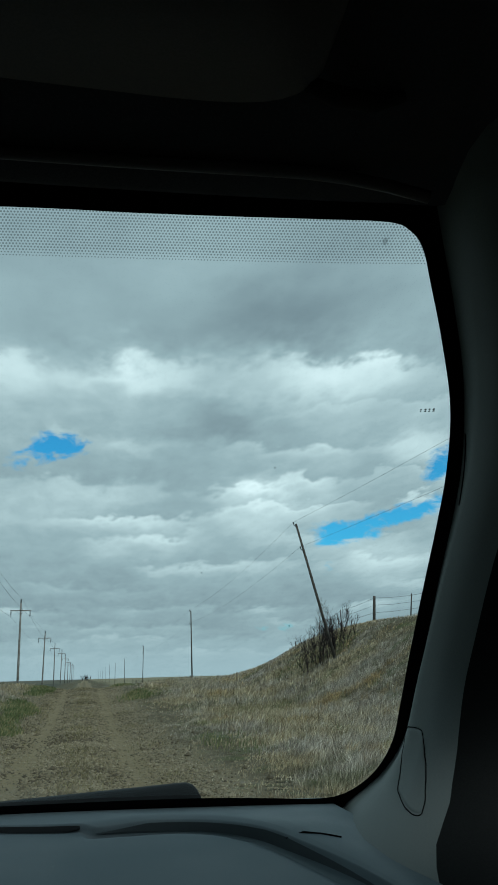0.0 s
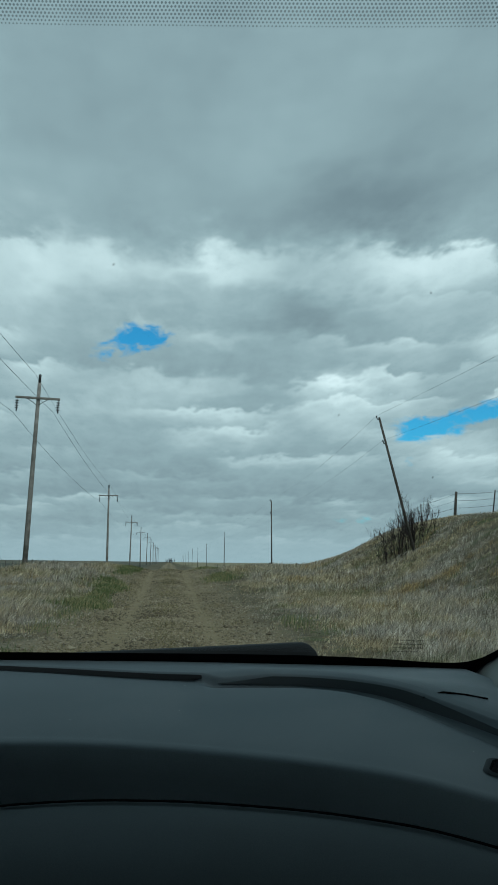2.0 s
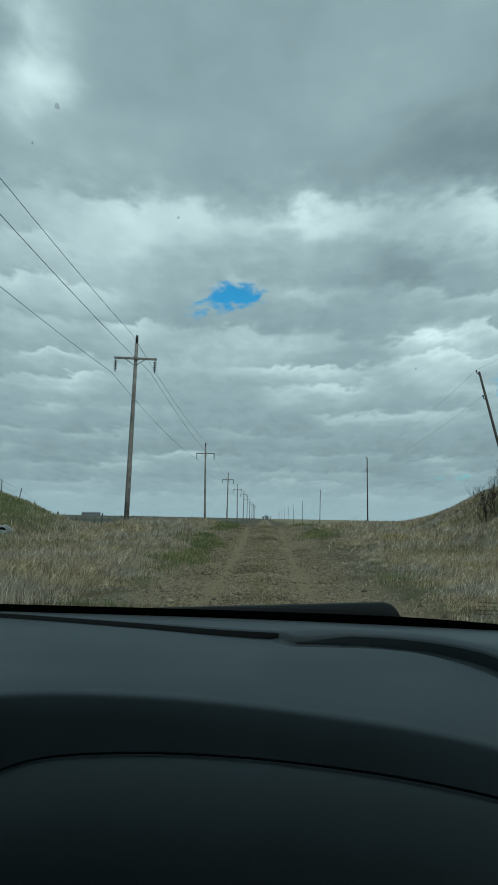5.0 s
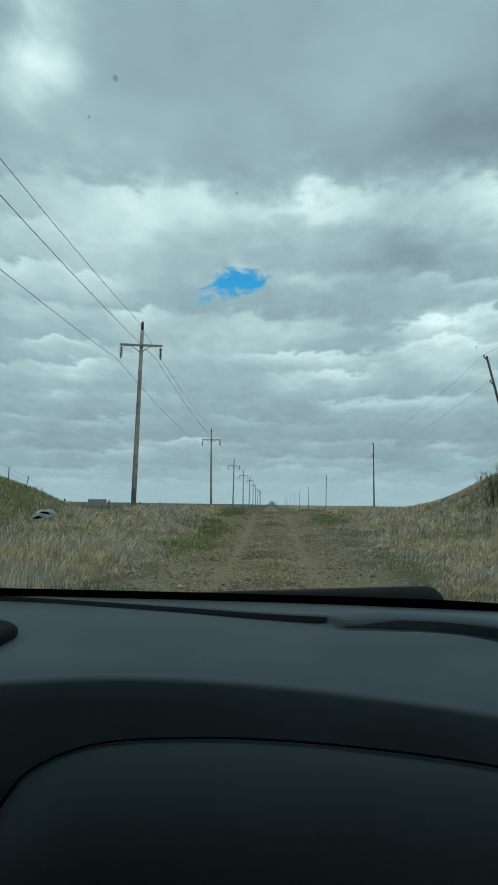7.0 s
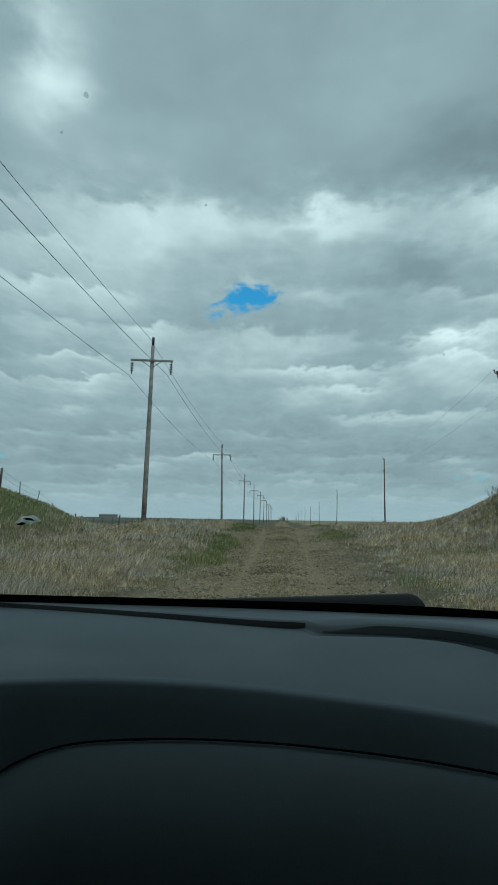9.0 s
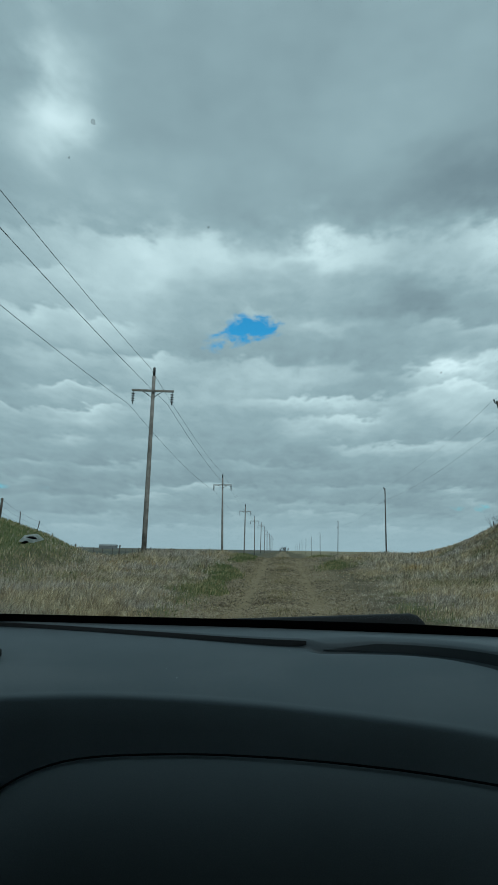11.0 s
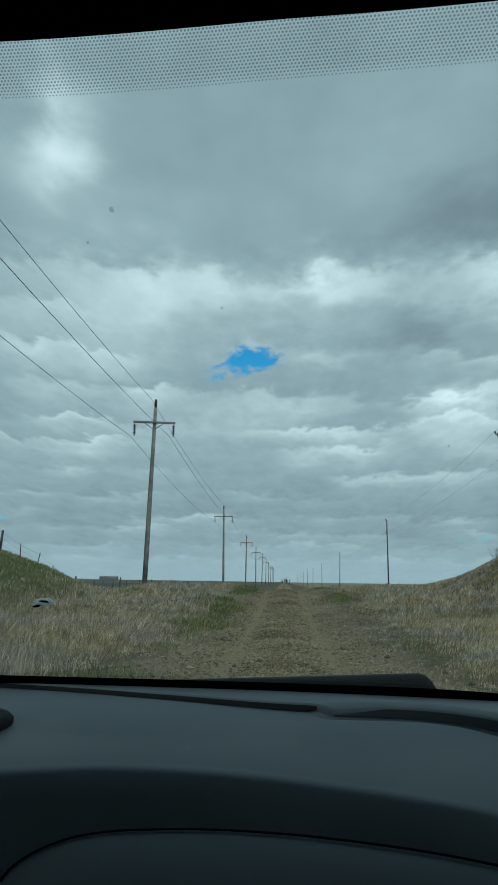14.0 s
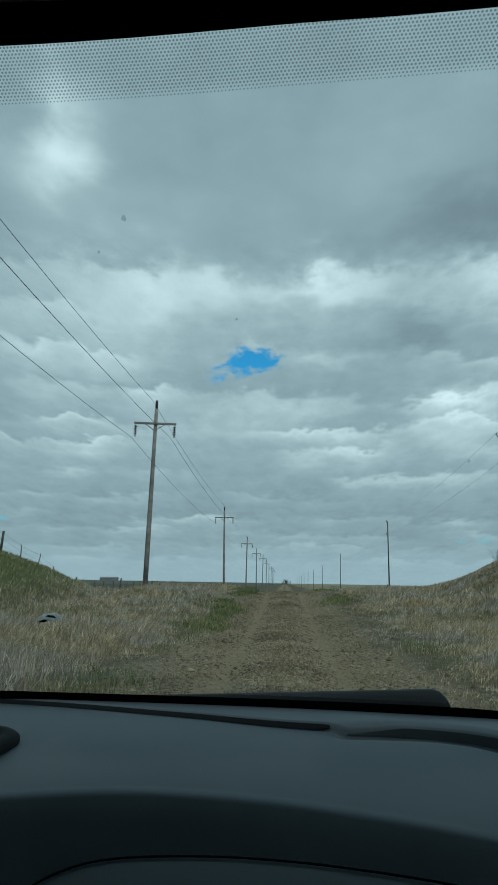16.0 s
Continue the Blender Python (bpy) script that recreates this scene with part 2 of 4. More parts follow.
def spot_material(name, tone, cover):
    m, t, b, out = material(name)
    clear, mixer = t.add("ShaderNodeBsdfTransparent"), t.add("ShaderNodeMixShader")
    b.inputs["Base Color"].default_value = (*tone, 1)
    b.inputs["Roughness"].default_value = 0.9
    mixer.inputs[0].default_value = cover
    t.put(mixer.inputs[1], clear.outputs[0])
    t.put(mixer.inputs[2], b.outputs[0])
    t.put(out.inputs[0], mixer.outputs[0])
    return m


SPOT = spot_material("thin_dried_spot", (0.10, 0.10, 0.09), 0.32)
FAINT = spot_material("faint_print", (0.02, 0.022, 0.022), 0.36)
DOTS = spot_material("thin_printed_ink", (0.012, 0.014, 0.016), 0.52)


# pale translucent tone for the built reflection, used for dust specks too
def pale_material():
    m, t, b, out = material("pale_reflection_and_dust")
    glow, mixer = t.add("ShaderNodeBsdfTranslucent"), t.add("ShaderNodeMixShader")
    pos = t.add("ShaderNodeNewGeometry").outputs["Position"]
    tone = t.mix(t.span(t.noise(pos, 160, 4, 0.6), 0.3, 0.7), (0.5, 0.52, 0.48), (0.8, 0.8, 0.76))
    t.put(b.inputs["Base Color"], tone)
    t.put(glow.inputs[0], tone)
    mixer.inputs[0].default_value = 0.6
    t.put(mixer.inputs[1], b.outputs[0])
    t.put(mixer.inputs[2], glow.outputs[0])
    t.put(out.inputs[0], mixer.outputs[0])
    return m


PALE = pale_material()


def ground_material():
    """Dirt track with gravel crown and ruts, straw-coloured verges, and the far fields in strips."""
    m, t, b, _ = material("prairie_ground")
    pos = t.add("ShaderNodeNewGeometry").outputs["Position"]
    x, y, z = t.xyz(pos)
    wob = t.noise(pos, 0.35, 3, 0.5)
    xs = t.math("ADD", x, t.math("MULTIPLY_ADD", wob, 1.2, -0.55))
    ax = t.math("ABSOLUTE", xs)
    fine, mid, big = t.noise(pos, 34, 6, 0.65), t.noise(pos, 5.5, 5, 0.6), t.noise(pos, 0.55, 4, 0.55)
    grit = t.add("ShaderNodeTexVoronoi")
    t.put(grit.inputs["Vector"], pos)
    t.put(grit.inputs["Scale"], 24.0)
    dirt = t.mix(t.span(mid, 0.3, 0.7), (0.175, 0.138, 0.078), (0.25, 0.205, 0.128))
    dirt = t.mix(t.span(fine, 0.45, 0.75, 0.0, 0.45), dirt, (0.29, 0.25, 0.18))
    stone = t.mix(t.xyz(grit.outputs["Color"])[0], (0.09, 0.075, 0.05), (0.32, 0.28, 0.21))
    crown = t.math("MULTIPLY", t.span(t.math("ABSOLUTE", t.math("SUBTRACT", ax, 0.0)), 0.30, 0.62, 1.0, 0.0), t.span(mid, 0.25, 0.6))
    shoulder = t.math("MULTIPLY", t.span(ax, 1.1, 1.4), t.span(mid, 0.3, 0.6))
    road = t.mix(t.math("MULTIPLY", t.math("MAXIMUM", crown, shoulder), 0.75), dirt, stone)
    dead = t.math("MULTIPLY", t.span(ax, 0.25, 0.55, 0.75, 0.0), t.span(t.noise(pos, 2.2, 4, 0.6), 0.35, 0.6))
    road = t.mix(dead, road, (0.125, 0.105, 0.062))
    rut = t.span(t.math("ABSOLUTE", t.math("SUBTRACT", ax, 0.87)), 0.12, 0.48, 0.22, 0.0)
    road = t.mix(rut, road, t.mix(t.span(t.noise(pos, 1.6, 5, 0.6), 0.3, 0.7), (0.215, 0.172, 0.102), (0.285, 0.235, 0.15)))
    straw = t.mix(t.span(mid, 0.3, 0.7), (0.065, 0.054, 0.033), (0.17, 0.145, 0.098))
    straw = t.mix(t.span(t.noise(pos, 0.9, 4, 0.6), 0.52, 0.66, 0.0, 0.75), straw, (0.085, 0.105, 0.045))
    straw = t.mix(t.span(big, 0.55, 0.7, 0.0, 0.6), straw, (0.27, 0.255, 0.225))
    green = t.math("MULTIPLY", t.span(x, -9.0, -12.0), t.span(mid, 0.25, 0.55, 0.35, 0.9))
    straw = t.mix(green, straw, (0.095, 0.12, 0.045))
    verge = t.span(t.math("ADD", ax, t.math("MULTIPLY_ADD", mid, 0.8, -0.4)), 1.75, 2.35)
    near = t.mix(verge, road, straw)
    # fields beyond the fences
    strips = t.noise(t.vec(t.math("MULTIPLY", x, 0.003), t.math("MULTIPLY", y, 0.03), 0.0), 1.0, 4, 0.6)
    reach = t.math("MULTIPLY_ADD", strips, 36.0, t.math("SUBTRACT", y, 18.0))
    left = t.ramp(t.math("MULTIPLY", reach, 0.002), (0.10, (0.20, 0.18, 0.13)), (0.135, (0.085, 0.08, 0.06)), (0.15, (0.27, 0.25, 0.20)), (0.22, (0.23, 0.215, 0.17)),
                  (0.25, (0.095, 0.098, 0.078)), (0.55, (0.085, 0.09, 0.072)), (0.6, (0.12, 0.115, 0.09)))
    right = t.mix(t.span(strips, 0.35, 0.65), (0.19, 0.17, 0.105), (0.29, 0.26, 0.18))
    far = t.mix(t.span(x, -4.0, 4.0), left, right)
    away = t.math("MULTIPLY", t.span(y, 46.0, 60.0), t.math("MAXIMUM", t.span(x, -13.0, -17.0), t.span(x, 12.0, 16.0)))
    away = t.math("MAXIMUM", away, t.math("MULTIPLY", t.span(y, 140.0, 260.0), t.span(ax, 5.0, 9.0)))
    t.put(b.inputs["Base Color"], t.mix(away, near, far))
    t.put(b.inputs["Roughness"], 0.95)
    b.inputs["Specular IOR Level"].default_value = 0.1
    bump(t, b, t.math("ADD", fine, t.math("MULTIPLY", grit.outputs["Distance"], 0.8)), 0.7, 0.03)
    return m


def grass_material(name, tones):
    m, t, b, _ = material(name)
    geo = t.add("ShaderNodeNewGeometry")
    big = t.noise(geo.outputs["Position"], 0.45, 3, 0.55)
    f = t.math("ADD", t.math("MULTIPLY", geo.outputs["Random Per Island"], 0.75), t.math("MULTIPLY_ADD", big, 1.3, -0.52))
    t.put(b.inputs["Base Color"], t.ramp(f, *tones))
    t.put(b.inputs["Roughness"], 0.7)
    b.inputs["Specular IOR Level"].default_value = 0.25
    return m


def straw_material():
    """Dry stalks: straw, grey, rust and a little green in drifting patches, every stalk its own tone."""
    m, t, b, _ = material("dry_grass")
    geo = t.add("ShaderNodeNewGeometry")
    pos, rnd = geo.outputs["Position"], geo.outputs["Random Per Island"]
    straw = t.ramp(rnd, (0.0, (0.15, 0.112, 0.055)), (0.5, (0.40, 0.325, 0.195)), (1.0, (0.62, 0.54, 0.38)))
    grey = t.ramp(rnd, (0.0, (0.14, 0.118, 0.09)), (0.5, (0.39, 0.345, 0.28)), (1.0, (0.60, 0.55, 0.47)))
    rust = t.ramp(rnd, (0.0, (0.14, 0.088, 0.033)), (0.6, (0.40, 0.27, 0.105)), (1.0, (0.56, 0.43, 0.22)))
    green = t.ramp(rnd, (0.0, (0.045, 0.06, 0.02)), (0.7, (0.13, 0.15, 0.06)), (1.0, (0.33, 0.30, 0.16)))
    c = t.mix(t.span(t.noise(pos, 0.33, 4, 0.6), 0.42, 0.58), straw, grey)
    c = t.mix(t.span(t.noise(pos, 0.7, 3, 0.6, 0.5), 0.56, 0.68, 0.0, 0.85), c, rust)
    c = t.mix(t.span(t.noise(pos, 0.52, 4, 0.6, 1.5), 0.53, 0.65, 0.0, 0.8), c, green)
    tuft = t.span(t.noise(pos, 3.2, 3, 0.6), 0.32, 0.68, 0.55, 1.45)
    shade = t.add("ShaderNodeHueSaturation")
    t.put(shade.inputs["Value"], tuft)
    t.put(shade.inputs["Color"], c)
    t.put(b.inputs["Base Color"], shade.outputs[0])
    t.put(b.inputs["Roughness"], 0.7)
    b.inputs["Specular IOR Level"].default_value = 0.2
    return m


STRAW = straw_material()
GREEN = grass_material("green_grass", ((0.15, (0.075, 0.105, 0.035)), (0.5, (0.15, 0.17, 0.07)), (0.85, (0.33, 0.29, 0.15))))
GROUND = ground_material()
PEBBLE = grass_material("gravel_stone", ((0.1, (0.075, 0.058, 0.035)), (0.5, (0.19, 0.153, 0.094)), (0.9, (0.31, 0.262, 0.177))))
TURF = grass_material("track_turf", ((0.1, (0.09, 0.075, 0.032)), (0.5, (0.21, 0.178, 0.09)), (0.9, (0.34, 0.29, 0.165))))


# ---- mesh helpers ----
def part(name, bm, mat, parent=None, label="", smooth=True):
    """Links a bmesh as one mesh object under a thing or a part."""
    me = bpy.data.meshes.new(name)
    bmesh.ops.recalc_face_normals(bm, faces=bm.faces[:])
    bm.to_mesh(me)
    bm.free()
    me.materials.append(mat)
    for poly in me.polygons:
        poly.use_smooth = smooth
    ob = new(name, me)
    ob.parent = parent
    if label:
        ob["label"] = label
    return ob


def fast(name, verts, faces, mat, parent=None, smooth=False):
    """A large mesh from arrays; all faces have one number of corners."""
    verts, faces = np.asarray(verts, np.float32), np.asarray(faces, np.int32)
    me = bpy.data.meshes.new(name)
    me.vertices.add(len(verts))
    me.vertices.foreach_set("co", verts.ravel())
    k = faces.shape[1]
    me.loops.add(faces.size)
    me.loops.foreach_set("vertex_index", faces.ravel())
    me.polygons.add(len(faces))
    me.polygons.foreach_set("loop_start", np.arange(0, faces.size, k, dtype=np.int32))
    me.polygons.foreach_set("use_smooth", np.full(len(faces), smooth))
    me.update(calc_edges=True)
    me.materials.append(mat)
    ob = new(name, me)
    ob.parent = parent
    return ob


def thing(name, at, label, category, group="", kind=""):
    ob = new(name)
    ob.empty_display_size = 0.2
    ob.matrix_basis = at if isinstance(at, Matrix) else Matrix.Translation(at)
    return tagged(ob, label, category, group, kind)


def grid(bm, rows, closed=False):
    """Quads over rows of points."""
    vs = [[bm.verts.new(p) for p in r] for r in rows]
    for a, b in zip(vs, vs[1:]):
        n = len(a)
        for i in range(n if closed else n - 1):
            j = (i + 1) % n
            bm.faces.new((a[i], a[j], b[j], b[i]))
    return vs


def tube(bm, pts, radii, sides=8, caps=True):
    """A round bar along points, with a radius at each."""
    pts = [Vector(p) for p in pts]
    rows = []
    for i, p in enumerate(pts):
        d = (pts[min(i + 1, len(pts) - 1)] - pts[max(i - 1, 0)]).normalized()
        u = d.cross((0, 0, 1) if abs(d.z) < 0.9 else (1, 0, 0)).normalized()
        v = d.cross(u)
        r = radii[i] if isinstance(radii, (list, tuple)) else radii
        rows.append([p + r * (math.cos(k * math.tau / sides) * u + math.sin(k * math.tau / sides) * v) for k in range(sides)])
    vs = grid(bm, rows, closed=True)
    if caps:
        bm.faces.new(vs[0])
        bm.faces.new(vs[-1])


def box(bm, lo, hi, m=None, bevel=0.0):
    """A box from corner to corner, with rounded edges."""
    made = bmesh.ops.create_cube(bm, size=1.0)["verts"]
    c, s = (Vector(lo) + Vector(hi)) / 2, Vector(hi) - Vector(lo)
    for v in made:
        v.co = Vector((v.co.x * s.x, v.co.y * s.y, v.co.z * s.z)) + c
    if bevel:
        edges = list({e for v in made for e in v.link_edges})
        out = bmesh.ops.bevel(bm, geom=edges, offset=bevel, segments=2, affect="EDGES", profile=0.6)
        made = list({v for f in out["faces"] for v in f.verts} | {v for v in made if v.is_valid})
    if m is not None:
        bmesh.ops.transform(bm, matrix=m, verts=[v for v in made if v.is_valid])


def curve_at(xs, ys, x):
    """A smooth line through a few points."""
    xs, ys = list(xs), list(ys)
    if x <= xs[0]:
        return ys[0] + (x - xs[0]) * (ys[1] - ys[0]) / (xs[1] - xs[0])
    if x >= xs[-1]:
        return ys[-1] + (x - xs[-1]) * (ys[-1] - ys[-2]) / (xs[-1] - xs[-2])
    i = max(k for k in range(len(xs) - 1) if xs[k] <= x)
    n = len(xs)
    sl = [(ys[min(k + 1, n - 1)] - ys[max(k - 1, 0)]) / (xs[min(k + 1, n - 1)] - xs[max(k - 1, 0)]) for k in range(n)]
    h = xs[i + 1] - xs[i]
    u = (x - xs[i]) / h
    return ((2 * u**3 - 3 * u**2 + 1) * ys[i] + (u**3 - 2 * u**2 + u) * h * sl[i]
            + (-2 * u**3 + 3 * u**2) * ys[i + 1] + (u**3 - u**2) * h * sl[i + 1])


def smooth01(v):
    v = np.clip(v, 0.0, 1.0)
    return v * v * (3 - 2 * v)


# ---- ground ----
def ground_height(x, y):
    """The lie of the land: a track with two ruts, a hill on one side, a low bank on the other, flat fields beyond."""
    x, y = np.asarray(x, float), np.asarray(y, float)
    bumps = 0.05 * np.sin(0.9 * x + 0.31 * y) + 0.04 * np.sin(0.53 * y - 0.7 * x + 1.0) + 0.03 * np.sin(1.7 * x + 1.1 * y + 2.0)
    off = np.abs(x)
    side = smooth01((off - 1.3) / 1.6)
    z = bumps * side * 0.8
    rut = np.exp(-((off - 0.85) / 0.26) ** 2)
    z = z - 0.055 * rut + 0.02 * np.exp(-(x / 0.35) ** 2) + 0.012 * np.sin(1.3 * y) * (1 - side)
    z = z + 0.10 * smooth01((off - 1.45) / 0.8)
    # hill beside the track, its flank rising away from the verge
    flank = smooth01((x - 6.0 - 0.5 * np.sin(y / 6.0)) / 7.2) * smooth01((62.0 - x) / 25.0)
    z = z + (3.35 + 0.25 * np.sin(x / 5.0 + y / 9.0)) * flank * smooth01((y + 4.0) / 16.0) * smooth01((66.0 - y) / 30.0)
    # green bank across from it
    r = np.sqrt(((x + 17.2) / 9.5) ** 2 + ((y - 33.0) / 27.0) ** 2)
    z = z + 2.75 * smooth01(1.3 * (1.0 - r))
    # low rise that the track goes over
    z = z + 0.85 * np.exp(-((y - 45.0) / 15.0) ** 2) * smooth01((13.0 - off) / 7.0)
    # long gentle swells further out
    far = smooth01((y - 70.0) / 120.0)
    z = z + far * (0.35 * np.sin(y / 37.0 + x / 160.0) - 0.45)
    return z


def make_ground():
    steps = lambda a, b, n: np.linspace(a, b, n, endpoint=False)
    half = np.concatenate([steps(0, 3, 26), steps(3, 12, 36), steps(12, 42, 60), steps(42, 200, 40), np.geomspace(200, 3800, 24)])
    xs = np.concatenate([-half[:0:-1], half])
    ys = np.concatenate([-np.geomspace(3000, 60, 14), steps(-50, 4, 40), steps(4, 30, 130), steps(30, 80, 150), steps(80, 300, 110), np.geomspace(300, 4300, 30)])
    gx, gy = np.meshgrid(xs, ys)
    verts = np.stack([gx, gy, ground_height(gx, gy)], -1).reshape(-1, 3)
    n = len(xs)
    i = (np.arange(len(ys) - 1)[:, None] * n + np.arange(n - 1)[None, :]).ravel()
    faces = np.stack([i, i + 1, i + n + 1, i + n], -1)
    return tagged(fast("ground", verts, faces, GROUND, smooth=True), "dirt two-track road through dry straw-coloured prairie grass", "ground", kind="structure")


make_ground()


# ---- grass ----
def blades(name, regions, mat, seed, label, lean=(0.26, 0.06)):
    """Grass as bent blades; each region: how many, x and y from a function, height, width."""
    rng = np.random.default_rng(seed)
    allv, allf, base = [], [], 0
    for px, py, height, width, ox, oy in regions(rng):
        k = len(px)
        pz = ground_height(px, py) - 0.02
        turn = rng.uniform(0, math.pi, k)
        side = np.stack([np.cos(turn), np.sin(turn), 0 * turn], -1) * width[:, None]
        wind = np.stack([lean[0] + ox + rng.normal(0, 0.3, k), lean[1] + oy + rng.normal(0, 0.25, k), 0 * turn], -1) * height[:, None]
        root = np.stack([px, py, pz], -1)
        up = np.stack([0 * px, 0 * px, height], -1)
        mid = root + 0.66 * up + 0.34 * wind
        tip = root + up + wind
        v = np.stack([root - 0.6 * side, root + 0.6 * side, mid + 1.1 * side, mid - 1.1 * side, tip], 1).reshape(-1, 3)
        i = base + 5 * np.arange(k)[:, None]
        f = np.concatenate([i + [[0, 1, 2]], i + [[0, 2, 3]], i + [[3, 2, 4]]], 0)
        allv.append(v)
        allf.append(f)
        base += 5 * k
    ob = fast(name, np.concatenate(allv), np.concatenate(allf), mat)
    return tagged(ob, label, "grass", kind="stuff")


def patchy(x, y):
    return 0.5 + 0.25 * np.sin(0.8 * x + 1.3 * np.sin(0.45 * y)) + 0.25 * np.sin(0.61 * y + 1.7 * np.sin(0.5 * x) + 0.7)


def verge_regions(rng):
    """Tussocks, each a bunch of stalks that spread outwards, over a thinner even cover."""
    for y0, y1, n, h, wd in ((6, 14, 150000, 0.31, 0.0028), (14, 26, 195000, 0.33, 0.0038), (26, 48, 185000, 0.36, 0.0064), (48, 95, 110000, 0.38, 0.013)):
        bunch = n // 22
        cy = y0 + (y1 - y0) * rng.random(bunch)
        cx = rng.uniform(-0.46, 0.72, bunch) * cy * rng.choice((1.0, 0.55), bunch)
        size = rng.uniform(0.45, 1.25, bunch)
        k = rng.integers(0, bunch, n)
        dx, dy = rng.normal(0, 0.085, n), rng.normal(0, 0.085, n)
        spread = np.where(rng.random(n) < 0.72, 1.0, 5.0) * (1 + y0 / 60)
        x, y = cx[k] + dx * spread, cy[k] + dy * spread
        off = np.abs(x + 0.22 * np.sin(0.7 * y) + 0.12 * np.sin(2.3 * y))
        tall = smooth01((off - 2.05 - 0.35 * (x > 0)) / 1.5)
        green_bank = smooth01((-x - 8.8) / 2.2) * (y < 75)
        keep = (off > 1.8) & (rng.random(n) < (0.22 + 0.85 * tall * (0.4 + patchy(x, y))) * (1 - 0.8 * green_bank))
        low = smooth01((x - 6.5) / 4.0) + smooth01((-x - 11.0) / 3.0)
        hh = h * size[k] * rng.uniform(0.5, 1.25, n) * (0.22 + 0.78 * tall) * (0.65 + 0.55 * patchy(1.7 * x, 1.3 * y)) * (1 - 0.6 * np.clip(low, 0, 1)) * 0.86
        yield x[keep], y[keep], hh[keep], wd * rng.uniform(0.6, 1.3, keep.sum()), 3.0 * dx[keep], 3.0 * dy[keep]


def crown_regions(rng):
    for y0, y1, n, wd in ((6, 16, 4500, 0.004), (16, 45, 6000, 0.008)):
        y = y0 + (y1 - y0) * rng.random(n)
        x = rng.normal(0, 0.22, n) + rng.choice((0, 0, 0, 1.38, -1.38), n)
        keep = patchy(2.1 * x + 3, 1.9 * y) > 0.45
        yield x[keep], y[keep], rng.uniform(0.03, 0.10, keep.sum()), wd * rng.uniform(0.6, 1.3, keep.sum()), 0.0, 0.0


def green_regions(rng):
    for y0, y1, n, wd in ((6, 20, 9000, 0.005), (20, 60, 130000, 0.011)):
        y = y0 + (y1 - y0) * rng.random(n)
        x = np.where(rng.random(n) < 0.3, rng.choice((-2.1, -2.1, 2.3), n) + rng.normal(0, 0.3, n), rng.uniform(-0.46, 0.5, n) * y)
        bank = smooth01((-x - 8.8) / 2.5)
        keep = (np.abs(x) > 1.4) & (rng.random(n) < np.maximum(bank, smooth01((patchy(1.2 * x + 5, 0.9 * y + 2) - 0.68) / 0.12)) + 0.5 * np.exp(-((x + 2.15) / 0.32) ** 2) * (patchy(0.3 * x, 0.8 * y) > 0.3))
        yield x[keep], y[keep], rng.uniform(0.06, 0.2, keep.sum()), wd * rng.uniform(0.6, 1.3, keep.sum()), 0.0, 0.0


blades("dry_grass", verge_regions, STRAW, 3, "tall dry straw-coloured grass bent by wind beside the track")
blades("track_grass", crown_regions, TURF, 4, "short dead grass on the crown of the dirt track", (0.1, 0.0))
blades("green_grass", green_regions, GREEN, 5, "low green spring grass among the dry stalks", (0.1, 0.0))


def gravel():
    rng = np.random.default_rng(8)
    n = 62000
    y = 6 + 44 * rng.random(n) ** 1.5
    x = np.where(rng.random(n) < 0.55, rng.normal(0, 0.33, n), rng.normal(0, 1.0, n))
    x = np.where(rng.random(n) < 0.25, np.sign(x) * rng.normal(1.5, 0.25, n), x)
    clear = np.abs(np.abs(x) - 0.87) > 0.26 * rng.random(n) - 0.05
    x, y = x[clear], y[clear]
    n = len(x)
    s = rng.gamma(2.2, 0.0055, n) + 0.005
    c = np.stack([x, y, ground_height(x, y) + 0.2 * s], -1)
    dirs = np.array([(1, 0, 0), (0, 1, 0), (-1, 0, 0), (0, -1, 0), (0, 0, 0.7), (0, 0, -0.7)])
    v = c[:, None, :] + dirs[None] * (s[:, None, None] * rng.uniform(0.6, 1.3, (n, 6, 1)))
    tri = np.array([(0, 1, 4), (1, 2, 4), (2, 3, 4), (3, 0, 4), (1, 0, 5), (2, 1, 5), (3, 2, 5), (0, 3, 5)])
    f = (6 * np.arange(n)[:, None, None] + tri[None]).reshape(-1, 3)
    tagged(fast("gravel", v.reshape(-1, 3), f, PEBBLE), "loose tan and grey gravel on the dirt track", "gravel", kind="stuff")


gravel()


def straw_litter():
    """Short dark bits of stalk lying across the crown of the track."""
    rng = np.random.default_rng(14)
    n = 260
    y = 6 + 40 * rng.random(n) ** 1.4
    x = rng.normal(0, 0.35, n)
    a, ln, wd = rng.normal(0, 0.5, n), rng.uniform(0.03, 0.13, n), rng.uniform(0.003, 0.007, n)
    d = np.stack([np.cos(a), np.sin(a), 0 * a], -1) * ln[:, None]
    s = np.stack([-np.sin(a), np.cos(a), 0 * a], -1) * wd[:, None]
    c = np.stack([x, y, ground_height(x, y) + 0.012], -1)
    up = np.array([0, 0, 0.012])
    v = np.stack([c - d - s, c + d - s, c + d + s, c - d + s, c - d * 0.9 + up, c + d * 0.9 + up], 1).reshape(-1, 3)
    i = 6 * np.arange(n)[:, None]
    f = np.concatenate([i + [[0, 1, 5]], i + [[0, 5, 4]], i + [[2, 3, 4]], i + [[2, 4, 5]]], 0)
    tagged(fast("stalk_litter", v, f, PEBBLE), "dark broken stalks lying on the dirt track", "litter", kind="stuff")


straw_litter()


# ---- pole lines ----
POLE_X, POLE_Y, SPAN = -8.3, 46.0, 60.0
